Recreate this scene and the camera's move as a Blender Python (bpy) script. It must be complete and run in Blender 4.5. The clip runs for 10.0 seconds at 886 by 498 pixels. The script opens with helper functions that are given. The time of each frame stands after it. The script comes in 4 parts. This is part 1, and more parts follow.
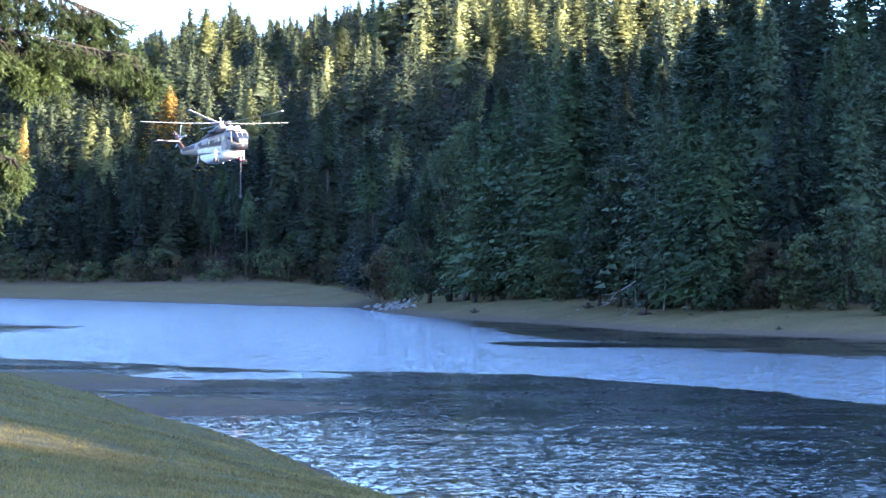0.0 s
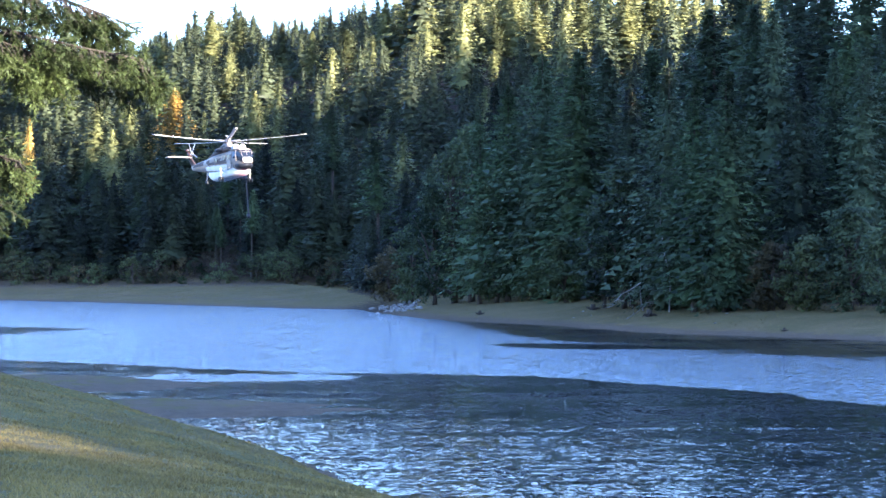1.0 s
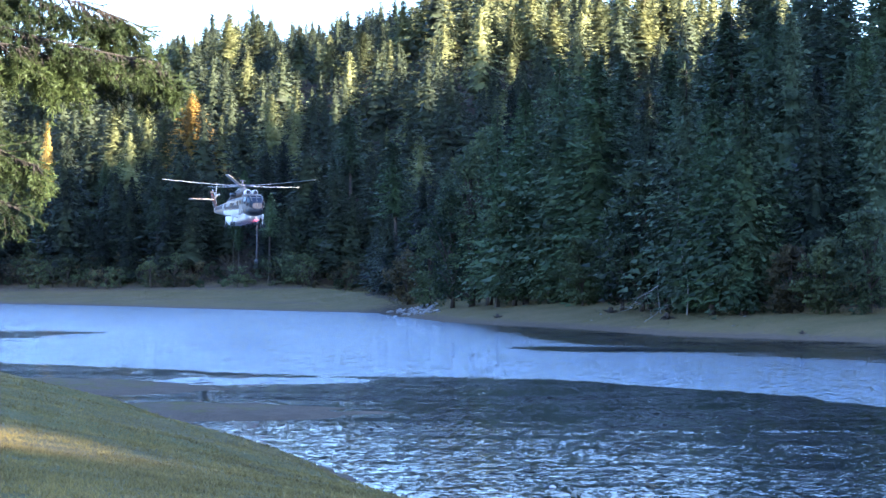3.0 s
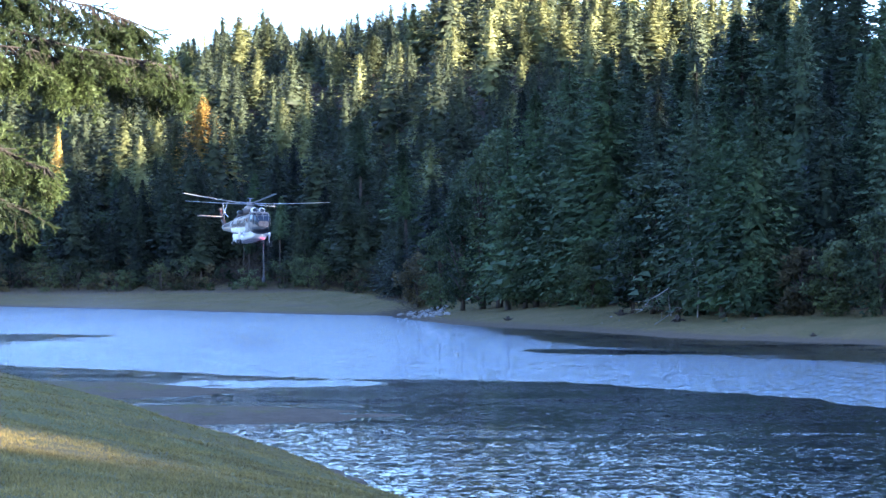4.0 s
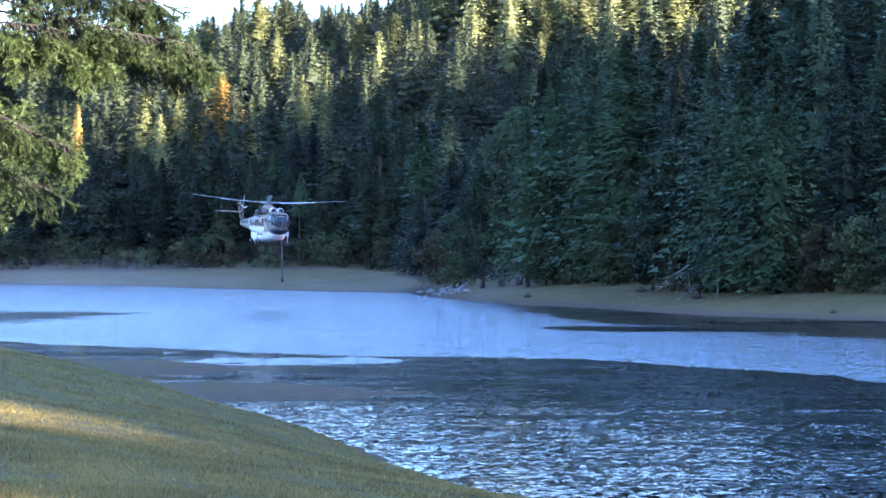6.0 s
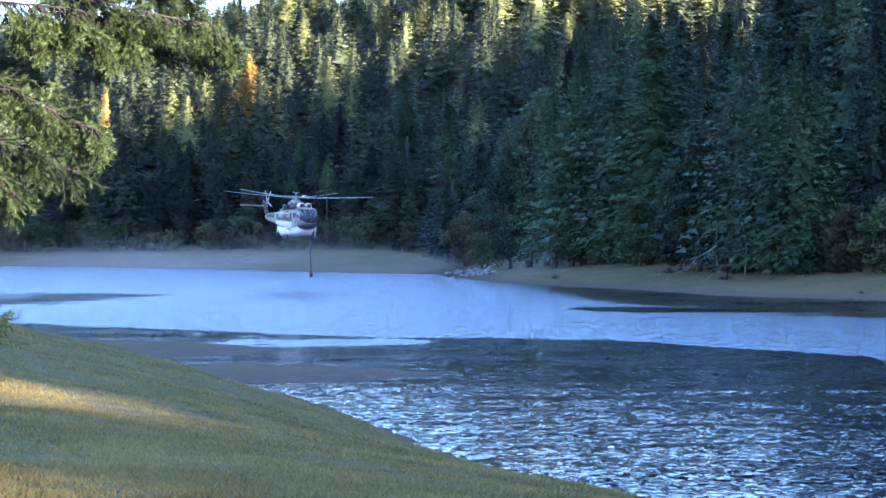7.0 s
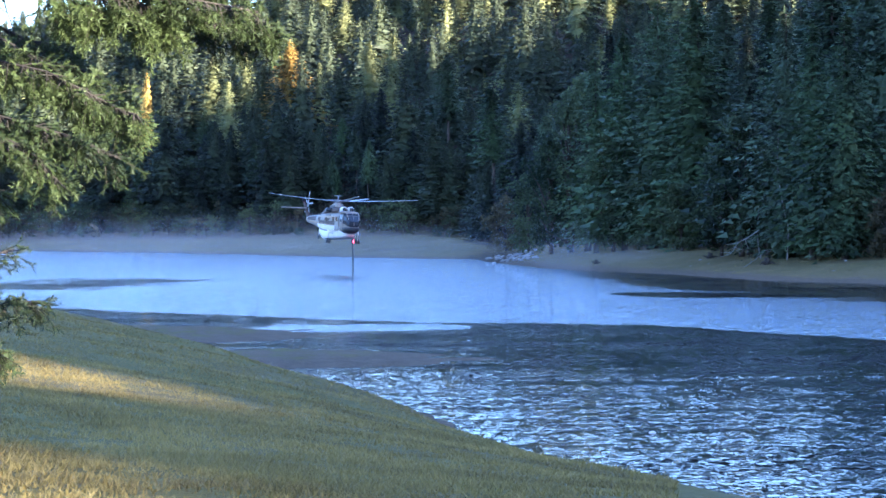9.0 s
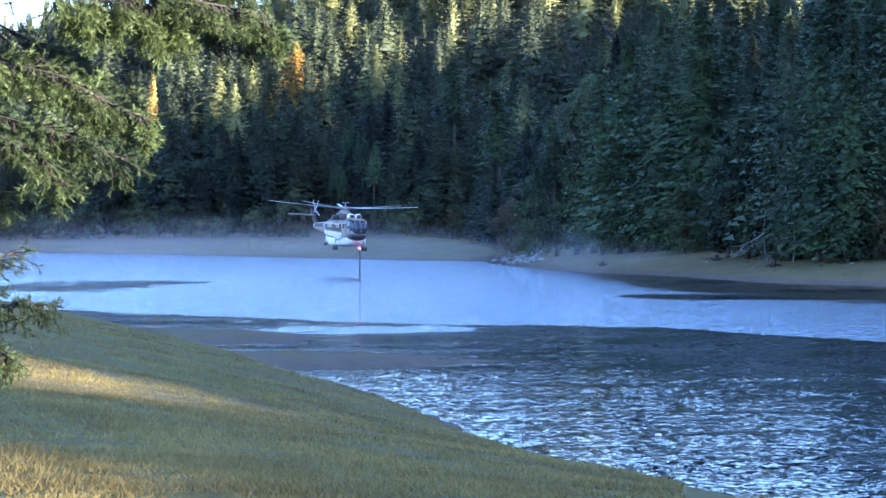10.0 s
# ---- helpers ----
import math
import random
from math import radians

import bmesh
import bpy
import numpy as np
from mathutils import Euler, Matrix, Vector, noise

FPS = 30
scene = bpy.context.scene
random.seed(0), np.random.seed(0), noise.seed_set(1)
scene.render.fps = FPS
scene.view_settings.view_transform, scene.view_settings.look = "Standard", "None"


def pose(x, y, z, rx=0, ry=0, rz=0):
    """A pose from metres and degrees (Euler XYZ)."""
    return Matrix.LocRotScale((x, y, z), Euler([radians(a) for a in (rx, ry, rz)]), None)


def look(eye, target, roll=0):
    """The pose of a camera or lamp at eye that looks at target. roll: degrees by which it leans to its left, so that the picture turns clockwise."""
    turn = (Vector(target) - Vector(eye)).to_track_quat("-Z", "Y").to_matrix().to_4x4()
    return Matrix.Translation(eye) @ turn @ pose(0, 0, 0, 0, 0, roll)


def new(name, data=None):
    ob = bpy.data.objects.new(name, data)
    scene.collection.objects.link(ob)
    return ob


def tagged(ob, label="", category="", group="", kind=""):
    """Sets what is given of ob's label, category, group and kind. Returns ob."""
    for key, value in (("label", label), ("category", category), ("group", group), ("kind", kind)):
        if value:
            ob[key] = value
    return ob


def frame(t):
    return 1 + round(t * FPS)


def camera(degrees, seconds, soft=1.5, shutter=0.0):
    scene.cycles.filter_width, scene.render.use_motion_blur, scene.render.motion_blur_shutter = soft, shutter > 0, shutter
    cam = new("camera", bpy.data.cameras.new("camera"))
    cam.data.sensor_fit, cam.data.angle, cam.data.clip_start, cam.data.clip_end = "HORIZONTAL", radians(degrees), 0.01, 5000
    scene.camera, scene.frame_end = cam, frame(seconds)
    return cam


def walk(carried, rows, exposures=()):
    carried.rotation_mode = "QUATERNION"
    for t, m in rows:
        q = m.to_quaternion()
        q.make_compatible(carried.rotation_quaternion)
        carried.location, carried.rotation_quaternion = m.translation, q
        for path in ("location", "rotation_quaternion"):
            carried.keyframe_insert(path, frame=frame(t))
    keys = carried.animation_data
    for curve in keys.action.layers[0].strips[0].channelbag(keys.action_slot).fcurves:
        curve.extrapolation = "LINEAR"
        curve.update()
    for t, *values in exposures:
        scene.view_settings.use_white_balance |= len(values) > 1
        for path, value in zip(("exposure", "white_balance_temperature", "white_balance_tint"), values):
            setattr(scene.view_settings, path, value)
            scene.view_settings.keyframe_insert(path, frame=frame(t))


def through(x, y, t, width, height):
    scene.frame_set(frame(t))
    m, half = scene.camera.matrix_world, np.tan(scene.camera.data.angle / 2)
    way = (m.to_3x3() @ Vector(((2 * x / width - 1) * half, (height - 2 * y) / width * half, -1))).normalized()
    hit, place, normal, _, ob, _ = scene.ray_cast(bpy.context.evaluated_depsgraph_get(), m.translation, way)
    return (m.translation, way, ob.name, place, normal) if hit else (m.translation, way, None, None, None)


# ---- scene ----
# ---- the camera and its way ----
cam = camera(22, 10.0)
EYE = (0.0, 0.0, 6.5)
walk(cam, [(t, pose(*EYE, rx, ry, rz)) for t, rx, ry, rz in (
    (0, 90.512, -0.200, -0.909), (0.5, 90.530, -0.190, -0.861), (1, 90.556, -0.150, -0.780),
    (1.5, 90.560, -0.138, -0.686), (2, 90.562, -0.135, -0.594), (2.5, 90.586, -0.107, -0.479),
    (4, 90.702, 0.000, -0.078), (4.5, 90.682, 0.000, 0.000), (5, 90.570, 0.000, 0.080),
    (5.5, 90.367, 0.015, 0.193), (7, 89.660, 0.207, 1.104), (7.5, 89.462, 0.230, 1.455),
    (8, 89.347, 0.275, 1.743), (8.5, 89.303, 0.271, 1.976), (9, 89.293, 0.253, 2.137),
    (9.5, 89.327, 0.250, 2.237), (10, 89.345, 0.230, 2.290))], exposures=[(0, 3.73, 5400, 30), (5, 3.73, 5350, 30), (10, 3.71, 5200, 30)])

# ---- light ----
SUN_ELEVATION = radians(10)
SUN_TO = Vector((0.75, -0.66, 0)).normalized()      # towards the sun, seen from above
SUN_WAY = Vector((-SUN_TO.x * math.cos(SUN_ELEVATION), -SUN_TO.y * math.cos(SUN_ELEVATION), -math.sin(SUN_ELEVATION)))
world = bpy.data.worlds.new("sky")
scene.world = world
world.use_nodes = True
sky = world.node_tree.nodes.new("ShaderNodeTexSky")
sky.sky_type, sky.sun_disc = "NISHITA", False
sky.sun_elevation, sky.sun_rotation = SUN_ELEVATION, math.atan2(SUN_TO.x, SUN_TO.y)
sky.air_density, sky.dust_density, sky.ozone_density = 1.0, 0.5, 3.0
back = world.node_tree.nodes["Background"]
world.node_tree.links.new(sky.outputs[0], back.inputs[0])
back.inputs[1].default_value = 0.10
sun_data = bpy.data.lights.new("sun", "SUN")
sun_data.energy, sun_data.angle, sun_data.color = 5.0, radians(0.8), (1.0, 0.87, 0.56)
sun = new("sun", sun_data)
sun.matrix_basis = look((0, 0, 0), SUN_WAY)


# ---- materials ----
class Nodes:
    """A node material in the making: short names for the common nodes."""

    def __init__(self, name):
        self.m = bpy.data.materials.new(name)
        self.m.use_nodes = True
        self.t = self.m.node_tree
        self.bsdf = self.t.nodes["Principled BSDF"]
        self.out = self.t.nodes["Material Output"]

    def add(self, kind):
        return self.t.nodes.new("ShaderNode" + kind)

    def attribute(self, name):
        n = self.add("Attribute")
        n.attribute_name = name
        return n

    def put(self, source, node, socket):
        if isinstance(source, bpy.types.NodeSocket):
            self.t.links.new(source, node.inputs[socket])
        else:
            node.inputs[socket].default_value = source

    def place(self, kind="Object", scale=(1, 1, 1)):
        c = self.add("TexCoord")
        m = self.add("Mapping")
        m.inputs["Scale"].default_value = scale
        self.t.links.new(c.outputs[kind], m.inputs[0])
        return m.outputs[0]

    def noise(self, vector, scale, detail=3.0, rough=0.55, distort=0.0):
        n = self.add("TexNoise")
        self.put(vector, n, "Vector")
        n.inputs["Scale"].default_value = scale
        n.inputs["Detail"].default_value = detail
        n.inputs["Roughness"].default_value = rough
        n.inputs["Distortion"].default_value = distort
        return n.outputs[0]

    def range(self, v, a, b, c=0.0, d=1.0):
        n = self.add("MapRange")
        self.put(v, n, 0)
        for i, x in enumerate((a, b, c, d)):
            self.put(x, n, i + 1)
        return n.outputs[0]

    def math(self, op, a, b=0.0):
        n = self.add("Math")
        n.operation = op
        self.put(a, n, 0)
        self.put(b, n, 1)
        return n.outputs[0]

    def mix(self, f, a, b, blend="MIX"):
        n = self.add("Mix")
        n.data_type, n.blend_type = "RGBA", blend
        self.put(f, n, 0)
        for s, v in ((6, a), (7, b)):
            self.put((*v, 1.0) if isinstance(v, tuple) and len(v) == 3 else v, n, s)
        return n.outputs[2]

    def bump(self, h, strength, distance):
        n = self.add("Bump")
        self.put(strength, n, "Strength")
        self.put(distance, n, "Distance")
        self.put(h, n, "Height")
        return n.outputs[0]

    def set(self, **sockets):
        for k, v in sockets.items():
            name = {"color": "Base Color", "rough": "Roughness", "normal": "Normal", "metal": "Metallic", "spec": "Specular IOR Level",
                    "alpha": "Alpha", "glow": "Emission Color", "glow_strength": "Emission Strength", "coat": "Coat Weight",
                    "trans": "Transmission Weight", "ior": "IOR"}[k]
            self.put((*v, 1.0) if isinstance(v, tuple) and len(v) == 3 else v, self.bsdf, name)
        return self


def leaf_material(name, dark, light, through=0.25, patch=0.12, green=0.0):
    """Foliage: each tree differs a little, each spray a little more; some light comes through."""
    n = Nodes(name)
    where = n.add("NewGeometry")
    info = n.add("ObjectInfo")
    grain = n.noise(where.outputs["Position"], 1.3, 3.0, 0.6)
    wide = n.noise(where.outputs["Position"], patch, 2.0)
    f = n.math("ADD", n.math("MULTIPLY", grain, 0.50), n.math("MULTIPLY", where.outputs["Random Per Island"], 0.34))
    f = n.math("ADD", f, n.range(wide, 0.35, 0.65, -0.22, 0.22))
    f = n.math("ADD", f, n.range(info.outputs["Random"], 0, 1, -0.24, 0.34))
    c = n.mix(n.range(f, 0.1, 0.9), dark, light)
    own = n.math("FRACT", n.math("MULTIPLY", info.outputs["Random"], 7.3))
    c = n.mix(n.range(own, 0.2, 1.0, 0.0, green), c, n.mix(1.0, c, (0.95, 1.20, 0.70), "MULTIPLY"))
    n.set(color=c, rough=0.62, spec=0.25)
    t = n.add("BsdfTranslucent")
    n.put(c, t, 0)
    m = n.add("MixShader")
    m.inputs[0].default_value = through
    n.t.links.new(n.bsdf.outputs[0], m.inputs[1])
    n.t.links.new(t.outputs[0], m.inputs[2])
    n.t.links.new(m.outputs[0], n.out.inputs[0])
    return n.m


def bark_material(name, dark, light, scale=6.0):
    n = Nodes(name)
    p = n.place("Object", (1, 1, 0.18))
    g = n.noise(p, scale, 4.0, 0.65, 0.6)
    w = n.noise(n.place("Object"), 0.35, 2.0)
    c = n.mix(n.range(g, 0.3, 0.7), dark, light)
    c = n.mix(n.range(w, 0.4, 0.7), c, tuple(0.7 * x for x in dark))
    n.set(color=c, rough=0.9, spec=0.15, normal=n.bump(g, 0.8, 0.04))
    return n.m


def paint_material(name, color, rough=0.3, dirt=0.12, metal=0.0, coat=0.0):
    n = Nodes(name)
    p = n.place("Object")
    a = n.noise(p, 1.4, 4.0, 0.65)
    b = n.noise(n.place("Object", (1, 1, 6)), 5.0, 3.0)
    worn = tuple(max(0.0, x * 0.55) for x in color)
    c = n.mix(n.math("MULTIPLY", n.range(a, 0.45, 0.8), dirt * 3), color, worn)
    c = n.mix(n.math("MULTIPLY", n.range(b, 0.5, 0.75), dirt), c, (0.12, 0.10, 0.085))
    n.set(color=c, rough=n.range(a, 0.3, 0.7, rough, min(1, rough + 0.18)), metal=metal, coat=coat, normal=n.bump(b, 0.15, 0.004))
    return n.m


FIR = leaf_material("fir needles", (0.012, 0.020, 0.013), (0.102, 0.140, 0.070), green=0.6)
# far firs: needles darkened, the hillside's shade and haze put into the colour
SHADE_FIR = leaf_material("shade-toned hillside fir needles", (0.006, 0.011, 0.009), (0.061, 0.076, 0.036))
# paler, yellower needles: sunlight put into the colour of chosen hillside crowns
LIT_FIR = leaf_material("sun-toned fir needles", (0.034, 0.044, 0.018), (0.225, 0.232, 0.086))
GOLD = leaf_material("yellowing needles", (0.19, 0.115, 0.022), (0.44, 0.30, 0.070))
BROAD = leaf_material("broad leaves", (0.016, 0.028, 0.012), (0.105, 0.130, 0.050), through=0.35)
BUSH = leaf_material("shrub leaves", (0.016, 0.026, 0.010), (0.105, 0.120, 0.042), through=0.35)
RUSSET = leaf_material("autumn shrub leaves", (0.030, 0.026, 0.012), (0.135, 0.105, 0.042), through=0.35)
NEAR_FIR = leaf_material("near fir needles", (0.007, 0.015, 0.006), (0.062, 0.086, 0.024), through=0.25, patch=2.5)
GRASS = leaf_material("grass blades", (0.086, 0.064, 0.018), (0.305, 0.226, 0.064), through=0.3, patch=0.35)
BARK = bark_material("dark fir bark", (0.035, 0.028, 0.022), (0.12, 0.095, 0.075))
GREY_BARK = bark_material("pale grey bark", (0.12, 0.11, 0.10), (0.34, 0.32, 0.29))
TWIG = bark_material("twig bark", (0.020, 0.017, 0.014), (0.062, 0.054, 0.044), 20)


def ground_material():
    """Short dry grass on the slopes, grey silt by the water, brown litter under the trees."""
    n = Nodes("grass and silt ground")
    p = n.add("NewGeometry").outputs["Position"]
    z = n.add("SeparateXYZ")
    n.put(p, z, 0)
    att = n.attribute("cover")
    parts = n.add("SeparateColor")
    n.put(att.outputs["Color"], parts, 0)
    fine, mid, wide = n.noise(p, 9.0, 4.0, 0.7), n.noise(p, 0.9, 4.0, 0.6), n.noise(p, 0.12, 3.0)
    grass = n.mix(n.range(fine, 0.3, 0.7), (0.078, 0.062, 0.024), (0.180, 0.143, 0.056))
    grass = n.mix(n.range(mid, 0.45, 0.75), grass, (0.150, 0.128, 0.036))
    grass = n.mix(n.range(wide, 0.4, 0.62), grass, n.mix(n.range(fine, 0.3, 0.7), (0.074, 0.069, 0.017), (0.168, 0.145, 0.042)))
    silt = n.mix(n.range(mid, 0.3, 0.7), (0.045, 0.033, 0.021), (0.115, 0.085, 0.054))
    silt = n.mix(n.range(fine, 0.35, 0.75), silt, (0.17, 0.122, 0.078))
    litter = n.mix(n.range(mid, 0.3, 0.7), (0.024, 0.017, 0.012), (0.085, 0.060, 0.040))
    dry = n.mix(n.range(fine, 0.3, 0.7), (0.092, 0.070, 0.028), n.mix(n.range(n.math("ADD", n.math("MULTIPLY", wide, 0.6), n.math("MULTIPLY", mid, 0.4)), 0.4, 0.6), (0.215, 0.152, 0.074), (0.128, 0.108, 0.040)))
    grass = n.mix(parts.outputs[2], grass, dry)
    edge = n.math("ADD", parts.outputs[0], n.range(mid, 0.3, 0.7, -0.3, 0.3))
    c = n.mix(n.range(edge, 0.35, 0.65), grass, silt)
    edge = n.math("ADD", parts.outputs[1], n.range(mid, 0.3, 0.7, -0.3, 0.3))
    c = n.mix(n.range(edge, 0.35, 0.65), c, litter)
    n.set(color=c, rough=0.95, spec=0.1, normal=n.bump(n.math("ADD", fine, n.math("MULTIPLY", mid, 2.0)), 0.9, 0.12))
    return n.m


WAVES = 2.4


def ripples(n, p, scale):
    """Small waves of one size, as the way they tilt."""
    t = n.add("TexNoise")
    n.put(p, t, "Vector")
    t.inputs["Scale"].default_value, t.inputs["Detail"].default_value, t.inputs["Roughness"].default_value = scale, 2.0, 0.6
    return t.outputs["Color"]


def water_material():
    """Lake water: rippled where it is open, smooth and full of dark weed where the plants reach the top."""
    n = Nodes("lake water")
    p = n.add("NewGeometry").outputs["Position"]
    weed = n.attribute("weed").outputs["Fac"]
    long = n.add("Mapping")
    n.put(p, long, 0)
    long.inputs["Scale"].default_value = (0.045, 0.13, 1.0)
    swirl = n.noise(long.outputs[0], 1.0, 5.0, 0.65, 0.4)
    clump = n.noise(p, 4.6, 4.0, 0.7, 0.2)
    tuft = n.add("Mapping")
    n.put(p, tuft, 0)
    tuft.inputs["Scale"].default_value = (2.6, 1.3, 1.0)
    fine = n.noise(tuft.outputs[0], 1.0, 4.0, 0.75)
    stretch = n.add("Mapping")
    n.put(p, stretch, 0)
    stretch.inputs["Scale"].default_value = (0.30, 0.075, 1.0)
    gust = n.noise(stretch.outputs[0], 1.0, 4.0, 0.65, 0.3)
    amount = n.math("ADD", weed, n.math("ADD", n.range(swirl, 0.3, 0.7, -0.3, 0.3), n.range(clump, 0.3, 0.7, -0.22, 0.22)))
    amount = n.math("ADD", amount, n.range(gust, 0.3, 0.7, -0.2, 0.2))
    calm = n.range(amount, 0.42, 0.62)
    mat = n.range(n.math("ADD", amount, n.range(fine, 0.3, 0.7, -0.55, 0.55)), 0.98, 1.14)
    chop = n.add("Mapping")
    n.put(p, chop, 0)
    chop.inputs["Scale"].default_value = (1.1, 0.42, 1.0)
    chop = n.noise(chop.outputs[0], 1.0, 3.0, 0.7)
    lively = n.math("MULTIPLY", n.range(gust, 0.28, 0.72, 1.0, 1.45), n.range(chop, 0.35, 0.62, 0.62, 1.2))
    lively = n.math("MULTIPLY", lively, n.range(weed, 0.2, 0.8, 1.0, 0.6))
    strength = n.math("MULTIPLY", n.range(calm, 0, 1, 1.35, 0.05), lively)
    pull = n.add("Mapping")
    n.put(p, pull, 0)
    pull.inputs["Scale"].default_value = (16.0, 4.6, 1.0)
    streak = n.add("Mapping")
    n.put(p, streak, 0)
    streak.inputs["Scale"].default_value = (0.05, 0.30, 1.0)
    streak = n.noise(streak.outputs[0], 1.0, 4.0, 0.7, 0.4)
    speckle = n.math("ADD", n.noise(pull.outputs[0], 1.0, 3.0, 0.75), n.range(streak, 0.38, 0.56, -0.14, 0.05))
    dash = n.add("Mapping")
    n.put(p, dash, 0)
    dash.inputs["Scale"].default_value = (0.75, 0.95, 1.0)
    speckle = n.math("ADD", speckle, n.range(n.noise(dash.outputs[0], 1.0, 3.0, 0.65, 0.3), 0.32, 0.50, -0.22, 0.03))
    speckle = n.math("ADD", speckle, n.range(weed, 0.80, 0.90, 0.0, -0.10))
    glint = n.range(speckle, 0.26, 0.62, 0.02, 0.24)
    strength = n.math("MAXIMUM", strength, n.math("MULTIPLY", glint, n.range(swirl, 0.3, 0.6, 0.85, 1.0)))
    open_tilt = n.mix(0.16, n.mix(0.5, ripples(n, p, 11.0), ripples(n, p, 3.6)), ripples(n, p, 1.1))
    tilt = n.mix(n.range(weed, 0.1, 0.6), open_tilt, n.mix(0.5, ripples(n, p, 11.0), ripples(n, p, 3.4)))
    away = n.add("VectorMath")
    away.operation = "SUBTRACT"
    n.put(tilt, away, 0)
    away.inputs[1].default_value = (0.5, 0.515, 0.5)      # low over the water the near faces of the waves show most
    sized = n.add("VectorMath")
    sized.operation = "SCALE"
    n.put(away.outputs[0], sized, 0)
    n.put(n.math("MULTIPLY", strength, WAVES), sized, "Scale")
    flat = n.add("VectorMath")
    flat.operation = "MULTIPLY"
    n.put(sized.outputs[0], flat, 0)
    flat.inputs[1].default_value = (1, 1, 0)
    whole = n.add("VectorMath")
    n.put(flat.outputs[0], whole, 0)
    whole.inputs[1].default_value = (0, 0, 1)
    unit = n.add("VectorMath")
    unit.operation = "NORMALIZE"
    n.put(whole.outputs[0], unit, 0)
    n.set(color=n.mix(mat, n.mix(calm, (0.018, 0.042, 0.070), (0.006, 0.009, 0.012)), n.mix(fine, (0.003, 0.004, 0.003), (0.013, 0.012, 0.008))),
          rough=n.math("MAXIMUM", n.range(mat, 0, 1, 0.03, 0.6), n.range(weed, 0.45, 0.75, 0.03, 0.065)), spec=n.math("MINIMUM", n.range(mat, 0, 1, 0.85, 0.02), n.range(weed, 0.45, 0.75, 0.85, 0.55)),
          ior=n.math("MINIMUM", n.range(mat, 0, 1, 1.33, 1.03), n.range(weed, 0.45, 0.75, 1.33, 1.27)), normal=unit.outputs[0])
    return n.m


GROUND = ground_material()
WATER = water_material()
ROCK = bark_material("pale shore rock", (0.16, 0.145, 0.13), (0.42, 0.39, 0.36), 2.0)
WHITE = paint_material("white aircraft paint", (0.78, 0.70, 0.62), 0.4, 0.14)
PALE = paint_material("greyish white aircraft paint", (0.25, 0.20, 0.16), 0.5, 0.2)
BROWN = paint_material("brown aircraft paint", (0.050, 0.024, 0.015), 0.6, 0.12)
TAN = paint_material("tan aircraft paint", (0.36, 0.24, 0.14), 0.55, 0.12)
BLACK = paint_material("black anti-glare paint", (0.018, 0.018, 0.020), 0.45, 0.06)
GREY = paint_material("grey metal", (0.25, 0.25, 0.26), 0.35, 0.15, 0.7)
BLADE = paint_material("pale blade skin", (0.45, 0.44, 0.43), 0.25, 0.08, 0.2)
RUBBER = paint_material("black rubber", (0.034, 0.032, 0.031), 0.5, 0.1)
GLASS = paint_material("dark cockpit glass", (0.014, 0.018, 0.026), 0.06, 0.02)
RED_GLOW = Nodes("red beacon").set(color=(0.6, 0.02, 0.03), glow=(1.0, 0.06, 0.10), glow_strength=4.0).m
WHITE_GLOW = Nodes("landing light").set(color=(0.8, 0.7, 0.6), glow=(1.0, 0.75, 0.5), glow_strength=7.0).m


# ---- mesh helpers ----
def mesh_of(name, verts, faces, material, smooth=False):
    me = bpy.data.meshes.new(name)
    me.from_pydata([tuple(v) for v in verts], [], faces)
    me.materials.append(material)
    if smooth:
        me.polygons.foreach_set("use_smooth", [True] * len(me.polygons))
    me.update()
    return me


def part(name, bm, material, parent, label="", smooth=True):
    """Links a bmesh (or a mesh) as one part under a thing or a part."""
    if isinstance(bm, bmesh.types.BMesh):
        me = bpy.data.meshes.new(name)
        bm.to_mesh(me)
        bm.free()
        me.materials.append(material)
        if smooth:
            me.polygons.foreach_set("use_smooth", [True] * len(me.polygons))
    else:
        me = bm
    ob = new(name, me)
    ob.parent = parent
    return tagged(ob, label)


def tube(bm, points, radii, sides=7, cap=True):
    """A tapered tube through points."""
    rings = []
    pts = [Vector(p) for p in points]
    for i, p in enumerate(pts):
        d = (pts[min(i + 1, len(pts) - 1)] - pts[max(i - 1, 0)]).normalized()
        a = d.orthogonal().normalized()
        if i:
            a = (rings_a - d * rings_a.dot(d)).normalized()
        rings_a = a
        b = d.cross(a)
        rings.append([bm.verts.new(p + (a * math.cos(k * math.tau / sides) + b * math.sin(k * math.tau / sides)) * radii[i]) for k in range(sides)])
    for r, s in zip(rings, rings[1:]):
        for k in range(sides):
            bm.faces.new((r[k], r[(k + 1) % sides], s[(k + 1) % sides], s[k]))
    if cap:
        bm.faces.new(rings[0][::-1])
        bm.faces.new(rings[-1])
    return bm


